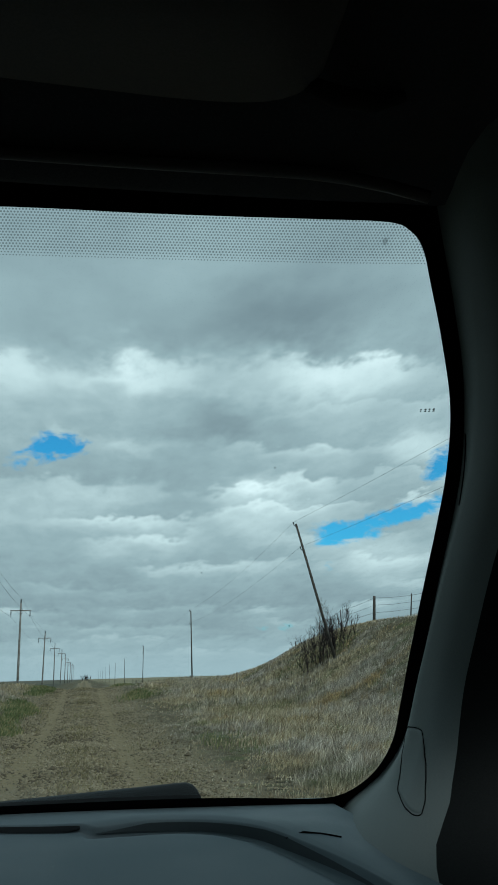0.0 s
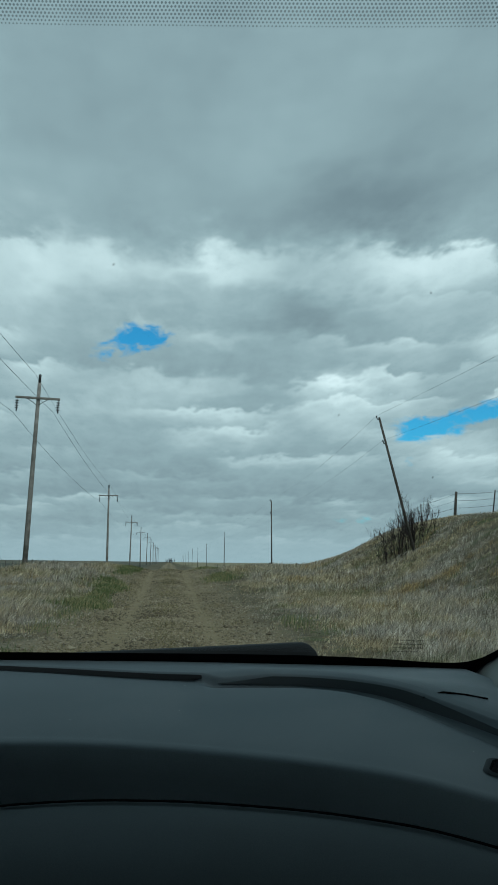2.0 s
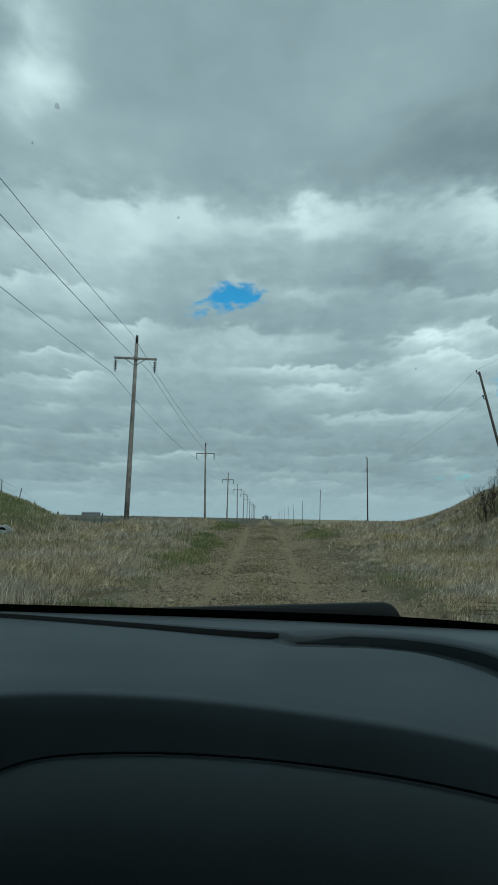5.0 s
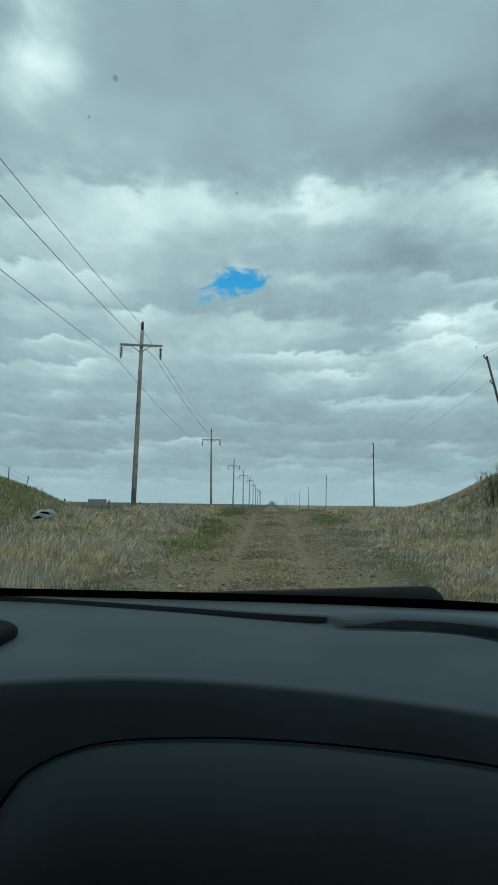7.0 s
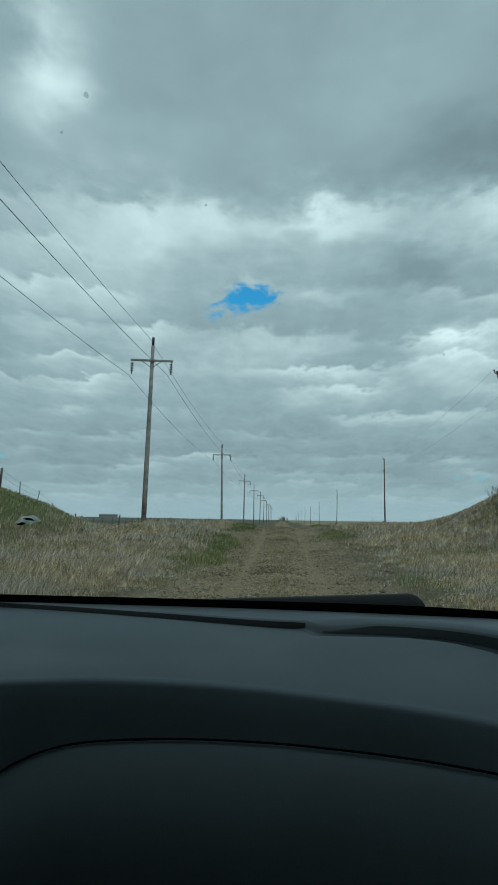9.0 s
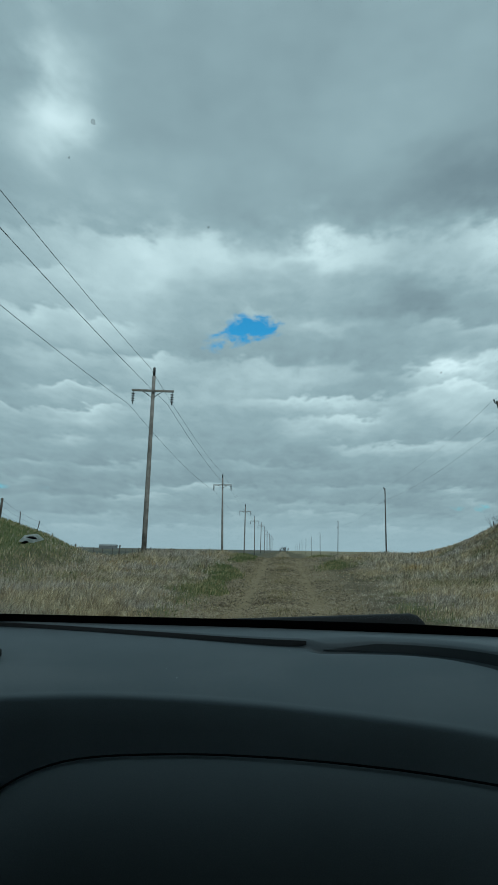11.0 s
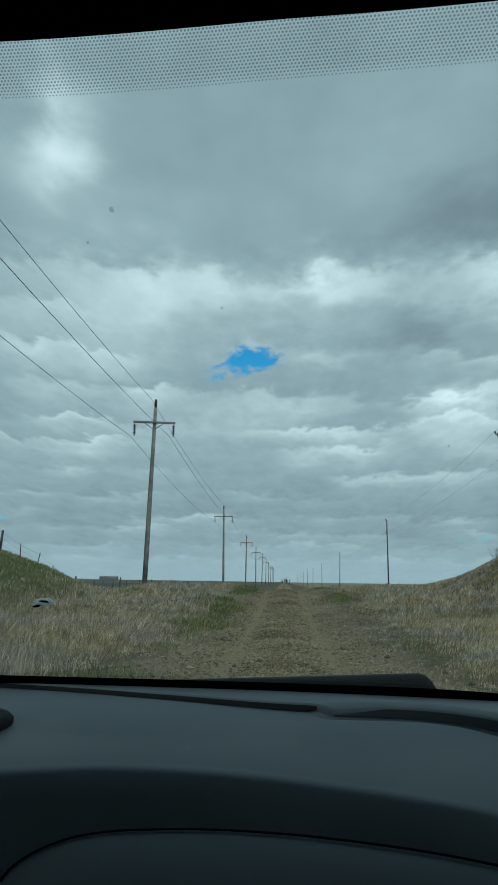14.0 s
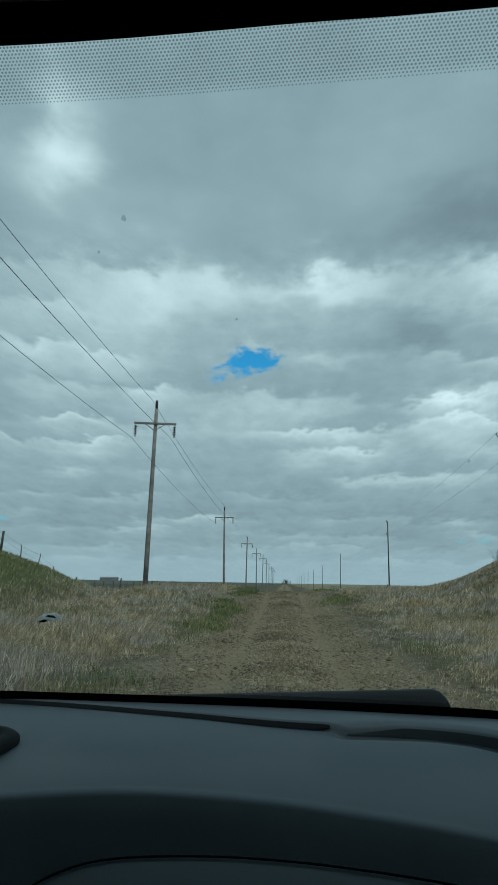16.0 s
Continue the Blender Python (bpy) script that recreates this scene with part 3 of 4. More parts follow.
ARM_Z, TOP_Z = 10.1, 11.6


def utility_pole():
    """A tall pole with a crossarm, a post insulator on top and a string of discs under each arm end."""
    p = thing("utility_pole", (0, 0, 0), "tall weathered wooden power pole with crossarm and disc insulators", "utility pole", "power poles along the track")
    bm = bmesh.new()
    tube(bm, [(0, 0, -0.3), (0, 0, 3), (0, 0, 7), (0, 0, TOP_Z - 0.55)], [0.155, 0.15, 0.125, 0.105], 12)
    part("pole", bm, WOOD, p)
    bm = bmesh.new()
    tube(bm, [(0, 0, TOP_Z - 0.6), (0, 0, TOP_Z - 0.52), (0, 0, TOP_Z - 0.5), (0, 0, TOP_Z - 0.05), (0, 0, TOP_Z)], [0.05, 0.05, 0.085, 0.085, 0.04], 10)
    part("top_insulator", bm, INSUL, p, "black post insulator")
    bm = bmesh.new()
    box(bm, (-1.3, -0.20, ARM_Z - 0.065), (1.3, -0.085, ARM_Z + 0.065), bevel=0.012)
    part("crossarm", bm, WOOD, p)
    for s in (-1, 1):
        bm = bmesh.new()
        tube(bm, [(0.08 * s, -0.15, ARM_Z - 0.42), (0.35 * s, -0.2, ARM_Z - 0.22), (0.62 * s, -0.2, ARM_Z - 0.06)], 0.022, 6)
        part("brace", bm, TPOST, p)
        bm = bmesh.new()
        prof = [(ARM_Z - 0.065, 0.012), (ARM_Z - 0.16, 0.012)]
        for k in range(4):
            z = ARM_Z - 0.17 - 0.15 * k
            prof += [(z, 0.03), (z - 0.02, 0.10), (z - 0.055, 0.125), (z - 0.06, 0.04), (z - 0.12, 0.025)]
        prof += [(ARM_Z - 0.80, 0.04), (ARM_Z - 0.86, 0.03)]
        tube(bm, [(1.2 * s, -0.14, z) for z, r in prof], [r for z, r in prof], 10)
        part("insulator_string", bm, INSUL, p)
    return p


first = utility_pole()
first.matrix_basis = pose(POLE_X, POLE_Y, float(ground_height(POLE_X, POLE_Y)), 0, 1.4, 2)
LEAN = (1.4, 0.3, -0.8, 0.6, -0.4, 0.9, 0.2, -0.7, 0.5, 0.3, -0.2)
for k in range(-1, 10):
    if k:
        y = POLE_Y + SPAN * k
        copy_thing(first, pose(POLE_X, y, float(ground_height(POLE_X, y)), 0, LEAN[k + 1], 0))


def wire(name, tops, sag, label, group, radius=0.011):
    """A cable that hangs from pole to pole."""
    bm = bmesh.new()
    pts = []
    for a, b in zip(tops, tops[1:]):
        a, b = Vector(a), Vector(b)
        for i in range(12):
            u = i / 12
            pts.append(a.lerp(b, u) - Vector((0, 0, 4 * sag * u * (1 - u))))
    pts.append(Vector(tops[-1]))
    tube(bm, pts, radius, 5)
    ob = part(name, bm, CABLE)
    return tagged(ob, label, "power line", group)


def pole_tops(dx, z):
    return [(POLE_X + dx, POLE_Y + SPAN * k - (0.14 if dx else 0), float(ground_height(POLE_X, POLE_Y + SPAN * k)) + z) for k in range(-1, 10)]


for dx, z in ((-1.2, ARM_Z - 0.86), (1.2, ARM_Z - 0.86), (0.0, TOP_Z)):
    wire("power_line", pole_tops(dx, z), 0.55, "thin grey power line strung between the wooden poles", "wires of the tall poles")


def slim_pole(height, label):
    p = thing("telephone_pole", (0, 0, 0), label, "utility pole", "bare poles along the track")
    bm = bmesh.new()
    tube(bm, [(0, 0, -0.3), (0, 0, height * 0.5), (0, 0, height)], [0.062, 0.05, 0.04], 10)
    part("pole", bm, POST, p)
    for z, s in ((height - 0.02, -1), (height - 1.0, -1)):
        bm = bmesh.new()
        tube(bm, [(0.03 * s, 0, z - 0.08), (0.09 * s, 0, z - 0.03), (0.09 * s, 0, z + 0.03)], [0.018, 0.018, 0.018], 6)
        tube(bm, [(0.09 * s, 0, z + 0.02), (0.09 * s, 0, z + 0.05), (0.09 * s, 0, z + 0.09), (0.09 * s, 0, z + 0.11)], [0.018, 0.03, 0.025, 0.012], 8)
        part("bracket_insulator", bm, INSUL, p)
    return p


SLIM_X, SLIM_Y = 8.0, 60.0
LEANER = Vector((9.25, 28.5, 0))
LEANER.z = float(ground_height(LEANER.x, LEANER.y))
slim = slim_pole(5.7, "slim bare wooden pole carrying two thin wires")
slim.matrix_basis = pose(SLIM_X, SLIM_Y, float(ground_height(SLIM_X, SLIM_Y)), 0, -0.8, 0)

lean_pose = Matrix.Translation(LEANER) @ pose(0, 0, 0, -2, -13.5, 0)
leaning = slim_pole(5.3, "dark wooden pole leaning over a bare bush on the hillside")
leaning.matrix_basis = lean_pose
copy_thing(slim, pose(9.2, -24, float(ground_height(9.2, -24)), 0, 1, 0))
for k in range(1, 9):
    y = SLIM_Y + 53.0 * k
    copy_thing(slim, pose(SLIM_X, y, float(ground_height(SLIM_X, y)), 0, (0.5, -0.6, 0.3, 1.0, -0.4, 0.2, -0.8, 0.4)[k - 1], 0))
for drop in (0.0, 1.0):
    tops = [(9.11, -24, float(ground_height(9.2, -24)) + 5.75 - drop), tuple(lean_pose @ Vector((-0.09, 0, 5.38 - drop)))]
    tops += [(SLIM_X - 0.13, SLIM_Y + 53.0 * k, float(ground_height(SLIM_X, SLIM_Y + 53.0 * k)) + 5.78 - drop) for k in range(9)]
    wire("telephone_line", tops, 0.35, "very thin sagging wire between the bare poles", "wires of the bare poles", 0.0032)


# ---- fences ----
def fence(x_at, y0, y1, step, seed, label):
    """Posts along a line, some wooden and some of steel, with three strands of wire."""
    rng = random.Random(seed)
    f = thing("fence", (x_at(y0), y0, float(ground_height(x_at(y0), y0))), label, "fence")
    inv = f.matrix_basis.inverted()
    tops = []
    y, k = y0, 0
    while y < y1:
        x = x_at(y)
        z = float(ground_height(x, y))
        thick = k % 5 == 2
        h = rng.uniform(1.15, 1.3) + (0.1 if thick else 0)
        lean = Vector((rng.gauss(0.05, 0.07), rng.gauss(0, 0.04), 1.0)) * h
        foot = Vector((x, y, z))
        bm = bmesh.new()
        r = 0.075 if thick else 0.032
        tube(bm, [inv @ (foot - lean * 0.1), inv @ (foot + lean * 0.5), inv @ (foot + lean)], [r, r * 0.95, r * 0.85], 7)
        part("post", bm, POST if thick else TPOST, f, "thick wooden post" if thick else "")
        tops.append((foot, lean))
        y += step * rng.uniform(0.85, 1.15)
        k += 1
    for u in (0.42, 0.68, 0.93):
        bm = bmesh.new()
        pts = []
        for (a, la), (b, lb) in zip(tops, tops[1:]):
            p, q = a + la * u, b + lb * u
            pts += [inv @ p, inv @ (p.lerp(q, 0.5) - Vector((0, 0, 0.03)))]
        pts.append(inv @ (tops[-1][0] + tops[-1][1] * u))
        tube(bm, pts, 0.006, 4)
        part("strand", bm, TPOST, f)
    return f


fence(lambda y: -15.2 - 0.6 * math.sin(y / 40), 20, 210, 3.3, 11, "barbed wire fence with leaning posts along a green bank")
fence(lambda y: 13.4 + 1.2 * math.exp(-((y - 24) / 14) ** 2), 6, 230, 4.4, 12, "barbed wire fence running over the dry grassy hill")


# ---- bare bush at the foot of the leaning pole ----
def bush(at, seed, wide, tall, label):
    rng = random.Random(seed)
    b = thing("bare_bush", at, label, "bush")
    stems, twigs = bmesh.new(), bmesh.new()

    def grow(p, d, length, r, level, bm):
        pts = [p]
        for i in range(3):
            d = (d + Vector((rng.gauss(0, 0.13), rng.gauss(0, 0.13), rng.gauss(0.05, 0.08)))).normalized()
            pts.append(pts[-1] + d * length / 3)
        tube(bm, pts, [r, r * 0.85, r * 0.7, r * 0.45], 4 if level else 5, caps=False)
        if level < 3:
            for i in range(6 if level == 0 else 5):
                q = pts[rng.randint(1, 3)]
                side = Vector((rng.gauss(0, 1), rng.gauss(0, 1), rng.uniform(0.2, 1.3))).normalized()
                grow(q, (d * 1.0 + side * 0.65).normalized(), length * rng.uniform(0.36, 0.58), r * 0.5, level + 1, twigs)

    for i in range(44):
        a, q = rng.random() * math.tau, rng.random() ** 0.6
        x, y = 0.5 * wide * q * math.cos(a), 0.35 * wide * q * math.sin(a)
        z = float(ground_height(at[0] + x, at[1] + y)) - at[2] - 0.05
        grow(Vector((x, y, z)), Vector((x * 0.3 / wide, y * 0.3 / wide, 1)).normalized(), tall * rng.uniform(0.42, 0.66) * (1.1 - 0.45 * q), 0.006 * tall, 0, stems)
    part("stems", stems, BARK, b)
    part("crown", twigs, BARK, b)
    return b


def on_ground(x, y, sink=0.0):
    return (x, y, float(ground_height(x, y)) - sink)


bush(on_ground(9.3, 29.4), 21, 2.3, 2.0, "leafless dark bush growing round a leaning pole")
bush(on_ground(-291, 860), 23, 17, 7.5, "bare tree on the far horizon")
bush(on_ground(-322, 880), 24, 14, 6.0, "small bare tree on the far horizon")
bush(on_ground(1, 900), 25, 11, 7, "bare trees at the far end of the track")


def far_barn(at, size, label):
    b = thing("far_building", at, label, "building")
    w, d, h = size
    bm = bmesh.new()
    box(bm, (-w / 2, -d / 2, 0), (w / 2, d / 2, h * 0.7), bevel=0.1)
    part("wall", bm, SIDING, b)
    bm = bmesh.new()
    grid(bm, [[(-w / 2 - 0.5, y, z), (w / 2 + 0.5, y, z)] for y, z in ((-d / 2 - 0.5, h * 0.68), (0, h), (d / 2 + 0.5, h * 0.68), (0, h * 0.9), (-d / 2 - 0.5, h * 0.68))])
    part("roof", bm, SIDING, b)


far_barn(on_ground(-205, 900), (20, 9, 5.5), "long low pale shed on the far horizon")
bush(on_ground(190, 980), 26, 12, 6, "dark clump of bushes on the far horizon")


# ---- the car that the view is taken from ----
MID = -0.37                    # the car's middle line; the seat is right of it
RAKE = math.tan(radians(50))   # slope of the windscreen


def bow(x):
    return 0.11 * (1 - ((x - MID) / 0.83) ** 2)


def screen(x, z, out=0.0):
    """A point of the windscreen, given across and up from the eye; out: metres outwards."""
    p = Vector((x, 0.93 + bow(x) - (z + 0.126) / RAKE, z + EYE))
    return p + out * Vector((0, math.sin(radians(50)), math.cos(radians(50))))


car = thing("car", (0, 0, 0), "grey car cabin seen from the passenger seat, standing on the track", "car")

# outline of the clear glass, right half, from the middle of the sill round to the middle of the head
SILL = [(MID + 0.0, -0.114), (-0.2, -0.114), (0.0, -0.113), (0.2, -0.112), (0.3, -0.114), (0.37, -0.117)]
CORNER = [(0.410, -0.113), (0.438, -0.095), (0.455, -0.070), (0.463, -0.038)]
JAMB = [(0.462, 0.0), (0.459, 0.065), (0.457, 0.14), (0.456, 0.20), (0.453, 0.255), (0.442, 0.312), (0.419, 0.368), (0.396, 0.415)]
HEAD = [(0.383, 0.440), (0.368, 0.454), (0.345, 0.4615), (0.28, 0.465), (0.2, 0.468), (0.1, 0.471), (0.0, 0.4735), (-0.2, 0.4735), (MID, 0.474)]
RIGHT = SILL + CORNER + JAMB + HEAD
ROUGH = RIGHT + [(2 * MID - x, z) for x, z in RIGHT[-2:0:-1]]


def rounded(pts, n=5):
    """A closed line made smooth by a spline through its points."""
    res, k = [], len(pts)
    for i in range(k):
        a, b, c, d = (Vector(pts[(i + j) % k]) for j in (-1, 0, 1, 2))
        for j in range(n):
            u = j / n
            q = 0.5 * (2 * b + (c - a) * u + (2 * a - 5 * b + 4 * c - d) * u * u + (3 * b - a - 3 * c + d) * u ** 3)
            res.append((q.x, q.y))
    return res


OUTLINE = rounded(ROUGH)


def widened(pts, d):
    """The outline set off by d metres."""
    n, res = len(pts), []
    for i, (x, z) in enumerate(pts):
        ax, az = pts[i - 1]
        bx, bz = pts[(i + 1) % n]
        tx, tz = bx - ax, bz - az
        ln = math.hypot(tx, tz)
        if z < -0.1:
            res.append((x + 0.6 * d * tz / ln, z - 0.6 * d * tx / ln))
            continue
        res.append((x + d * tz / ln, z - d * tx / ln))
    return res


def make_windscreen():
    bm = bmesh.new()
    rows = []
    for i in range(21):
        z = -0.15 + 0.66 * i / 20
        half = 0.49 if z < 0.25 else 0.49 - 0.07 * (z - 0.25) / 0.23
        rows.append([screen(MID + (0.37 + half) * u / 20, z, 0.003) for u in range(-20, 21)])
    grid(bm, rows)
    glass = part("windscreen", bm, GLASS, car, "clear windscreen with a dotted shade band")
    glass.visible_shadow = False
    # black printed border
    bm = bmesh.new()
    inner, outer = OUTLINE, widened(OUTLINE, 0.045)
    grid(bm, [[screen(x, z) for x, z in inner], [screen(x, z) for x, z in outer]], closed=True)
    part("printed_border", bm, BLACK, glass, "black ceramic border")
    # rows of small printed dots under the head of the glass
    vs, fs = [], []
    pitch = 0.0031
    row = 0
    while True:
        drop = row * pitch * 0.866 * math.sin(radians(50))
        if drop > 0.0345:
            break
        k = -int(0.76 / pitch)
        while k * pitch < 0.77:
            x = MID + (k + 0.5 * (row % 2)) * pitch
            top = 0.4735 - 0.0085 * max(0.0, (abs(x - MID) - 0.37) / 0.35) ** 1.5
            z = top - 0.001 - drop
            edge = 0.383 - MID if z > 0.44 else 0.383 - MID + (0.44 - z) * 0.5
            if abs(x - MID) < edge:
                r = 0.00103 - 0.0004 * max(0.0, drop / 0.0345 - 0.8) / 0.2
                i = len(vs)
                for q in range(6):
                    a = q * math.tau / 6
                    vs.append(tuple(screen(x + r * math.cos(a), z + r * math.sin(a) * 0.766, -0.001)))
                fs.append(tuple(range(i, i + 6)))
            k += 1
        row += 1
    dots = fast("shade_dots", vs, fs, DOTS, glass)
    tagged(dots, "fine black dots printed on glass", kind="stuff")
    # dried spots on the glass
    rng = random.Random(5)
    for x, z, r in ((-0.136, 0.362, 0.0021), (-0.034, 0.285, 0.0012), (-0.163, 0.339, 0.0012), (0.268, 0.262, 0.001), (0.345, 0.447, 0.0028), (0.31, 0.10, 0.0013), (0.2, 0.16, 0.001)):
        bm = bmesh.new()
        ring = []
        for q in range(9):
            a, s = q * math.tau / 9, r * rng.uniform(0.7, 1.25)
            ring.append((x + s * math.cos(a), z + s * math.sin(a)))
        grid(bm, [[screen(*p, -0.0005) for p in ring], [screen(x + (px - x) * 0.5, z + (pz - z) * 0.5, -0.0014) for px, pz in ring]], closed=True)
        bm.faces.new([v for v in bm.verts][9:])
        part("dirt_spot", bm, SPOT, glass, "dried bug spot")
    # small printed marks near the edge: bars in place of writing
    for i, (dx, w) in enumerate(((0.0, 0.002), (0.0042, 0.0028), (0.0088, 0.0022), (0.0128, 0.003))):
        for j in range(2):
            bm = bmesh.new()
            x0, z0 = 0.411 + dx, 0.3085 + 0.0016 * j
            grid(bm, [[screen(x0, z0, -0.001), screen(x0 + w, z0, -0.001)], [screen(x0 + 0.3 * w, z0 + 0.0011, -0.001), screen(x0 + 0.8 * w, z0 + 0.0011, -0.001)]])
            part("glass_mark", bm, INK, glass)
    # printed label low on the glass: broken lines in place of its small writing
    bm = bmesh.new()
    for z, x1 in ((-0.0885, 0.345), (-0.0935, 0.341), (-0.0985, 0.345), (-0.1035, 0.337)):
        x = 0.311
        while x < x1:
            ln = rng.uniform(0.002, 0.0055)
            grid(bm, [[screen(x, z, -0.001), screen(x + ln, z, -0.001)], [screen(x, z + 0.0016, -0.001), screen(x + ln, z + 0.0016, -0.001)]])
            x += ln + rng.uniform(0.0008, 0.0016)
    part("glass_label", bm, FAINT, glass, "small dark label printed on the glass")
    # reflection low in the glass, put in as pale and dark patches just outside it
    for mat, pts, lift in ((PALE, ((-0.299, -0.021), (-0.289, -0.013), (-0.272, -0.011), (-0.264, -0.018), (-0.280, -0.0225)), 0.007),
                           (BLACK, ((-0.296, -0.0205), (-0.290, -0.0180), (-0.283, -0.0185), (-0.289, -0.0207)), 0.002),
                           (BLACK, ((-0.286, -0.0125), (-0.275, -0.0130), (-0.271, -0.0148), (-0.279, -0.0143)), 0.002)):
        bm = bmesh.new()
        c = (sum(p[0] for p in pts) / len(pts), sum(p[1] for p in pts) / len(pts))
        ring = [screen(*p, lift) for p in pts]
        vs = grid(bm, [ring, [screen(c[0] + (px - c[0]) * 0.5, c[1] + (pz - c[1]) * 0.5, lift + 0.003) for px, pz in pts]], closed=True)
        bm.faces.new(vs[1])
        part("reflection_patch", bm, mat, glass, "pale part of a reflection in the glass, built as a patch" if mat is PALE else "dark part of the reflection, built as a patch")


make_windscreen()

# dashboard: lines across the car, each as distance ahead over position across
X_CREASE = (-1.2, -0.6, -0.37, -0.25, -0.21, -0.155, -0.1, -0.03, 0.03, 0.067, 0.137, 0.19, 0.24, 0.28, 0.31, 0.38, 0.47)
Y_CREASE = (0.63, 0.65, 0.71, 0.748, 0.762, 0.775, 0.775, 0.765, 0.747, 0.732, 0.700, 0.669, 0.627, 0.574, 0.530, 0.41, 0.26)
X_GROOVE = (-1.2, -0.5, -0.35, -0.13, 0.06, 0.15, 0.2, 0.25, 0.29, 0.325, 0.35, 0.37, 0.392, 0.41)
Y_GROOVE = (0.92, 1.03, 1.035, 1.0, 0.95, 0.940, 0.930, 0.900, 0.845, 0.748, 0.652, 0.545, 0.42, 0.30)



def crease(x):
    return curve_at(X_CREASE, Y_CREASE, x)


def groove(x):
    return curve_at(X_GROOVE, Y_GROOVE, x)


def pad_back(x):
    return 0.985 + 0.8 * bow(x)


def step_height(x):
    return curve_at((-1.2, -0.4, 0.068, 0.2, 0.5), (0.006, 0.006, 0.0095, 0.017, 0.020), x)


def pad_base(x, y):
    """The plain lie of the pad: it slopes to the crease and curls down at its outer end."""
    b, c = pad_back(x), crease(x)
    s = min(1.0, max(0.0, (b - y) / (b - c)))
    return -0.127 - 0.042 * s - 0.004 * s ** 9 - 3.4 * max(0.0, x - 0.34) ** 2 * min(1.0, max(0.0, (0.98 - y) / 0.3))


def pad_height(x, y):
    """The top of the dashboard pad, with the soft trough and the ledge behind it."""
    b, z = pad_back(x), pad_base(x, y)
    slope = abs(groove(x + 0.01) - groove(x - 0.01)) / 0.02
    d = (y - groove(x)) / math.sqrt(1 + slope * slope)
    soft = 1 / (1 + math.exp(-(x - 0.079) / 0.004))
    high = min(step_height(x), max(0.0, -0.1245 - z))
    wide = 0.005 * (1 - soft) + 0.0030 * soft
    u = min(1.0, max(0.0, (d + soft * 0.004) / wide))
    z += high * u * u * (3 - 2 * u) - 0.009 * soft * math.exp(-((d + 0.008) / 0.010) ** 2)
    back = max(0.0, d - wide) / max(0.02, b - groove(x) - wide)
    return z + max(0.0, -0.1240 - z) * min(1.0, back)


def make_dashboard():
    bm = bmesh.new()
    xs = [-1.22 + 0.06 * i for i in range(13)] + [-0.46 + 0.0065 * i for i in range(134)]
    rows = []
    for x in xs:
        c, b = crease(x), pad_back(x)
        col = [Vector((x, b + 0.05, -0.15 + EYE))]
        g = min(groove(x) + 0.012, b - 0.01)
        ys = [b + (g - b) * i / 8 for i in range(8)] + [g - 0.0012 * i for i in range(22)]
        start = ys[-1]
        ys += [start + (c + 0.012 - start) * i / 34 for i in range(1, 35)]
        for y in ys:
            col.append(Vector((x, y, pad_height(x, y) + EYE)))
        last = col[-1].z
        for dy, dz in ((0.003, -0.001), (-0.001, -0.0035), (-0.003, -0.008)):
            col.append(Vector((x, c + dy, last + dz)))
        rows.append(col)
    grid(bm, rows)
    dash = part("dashboard", bm, PAD, car, "dark grey grained plastic dashboard")
    # face under the crease, down to the seam of the airbag lid
    bm = bmesh.new()
    rows = []
    for x in xs:
        c = crease(x)
        z0 = pad_height(x, c + 0.012) - 0.008
        rows.append([Vector((x, c - 0.003 + dy, EYE + z0 + dz)) for dy, dz in ((0.001, 0.003), (-0.003, -0.008), (-0.004, -0.02), (-0.006, -0.045), (-0.01, -0.10), (-0.03, -0.17), (-0.05, -0.30), (0.0, -0.45))])
    grid(bm, rows)
    face = part("fascia", bm, FASCIA, dash, "darker lower face of the dashboard")
    return dash, face


dash, fascia = make_dashboard()

# airbag lid: a panel whose rounded seam stands in front of the face
X_SEAM = (-0.255, -0.247, -0.24, -0.227, -0.202, -0.175, -0.15, -0.12, -0.05, 0.0, 0.067, 0.135, 0.19, 0.231, 0.3, 0.47)
Z_SEAM_AT = (-0.31, -0.283, -0.27, -0.254, -0.24, -0.2315, -0.2275, -0.2245, -0.2195, -0.2165, -0.2125, -0.2095, -0.2075, -0.2055, -0.202, -0.199)


def lid_front(x, z):
    """How far ahead the lid stands at a height."""
    drop = max(0.0, curve_at(X_SEAM, Z_SEAM_AT, x) - z)
    return crease(x) - 0.024 - 0.085 * (1 - math.exp(-drop / 0.05))


def make_lid():
    bm = bmesh.new()
    xs = [-0.255 + 0.0025 * i for i in range(24)] + [-0.195 + 0.0125 * i for i in range(54)]
    rows = []
    for x in xs:
        zt = curve_at(X_SEAM, Z_SEAM_AT, x)
        col = [Vector((x, lid_front(x, zt) + 0.02, zt - 0.002 + EYE)), Vector((x, lid_front(x, zt) + 0.003, zt - 0.0005 + EYE))]
        for i in range(1, 15):
            z = zt - 0.0015 - (0.46 + zt) * (i / 14) ** 1.5
            col.append(Vector((x, lid_front(x, z) - 0.002, z + EYE)))
        rows.append(col)
    grid(bm, rows)
    part("airbag_lid", bm, LID, dash, "smooth dark airbag lid")
    bm = bmesh.new()
    pts = []
    for x in xs:
        zt = curve_at(X_SEAM, Z_SEAM_AT, x)
        pts.append((x, lid_front(x, zt) + 0.0005, zt + 0.0014 + EYE))
    tube(bm, pts, 0.0011, 6)
    part("lid_seam", bm, BLACK, dash, "dark gap round the airbag lid")


make_lid()


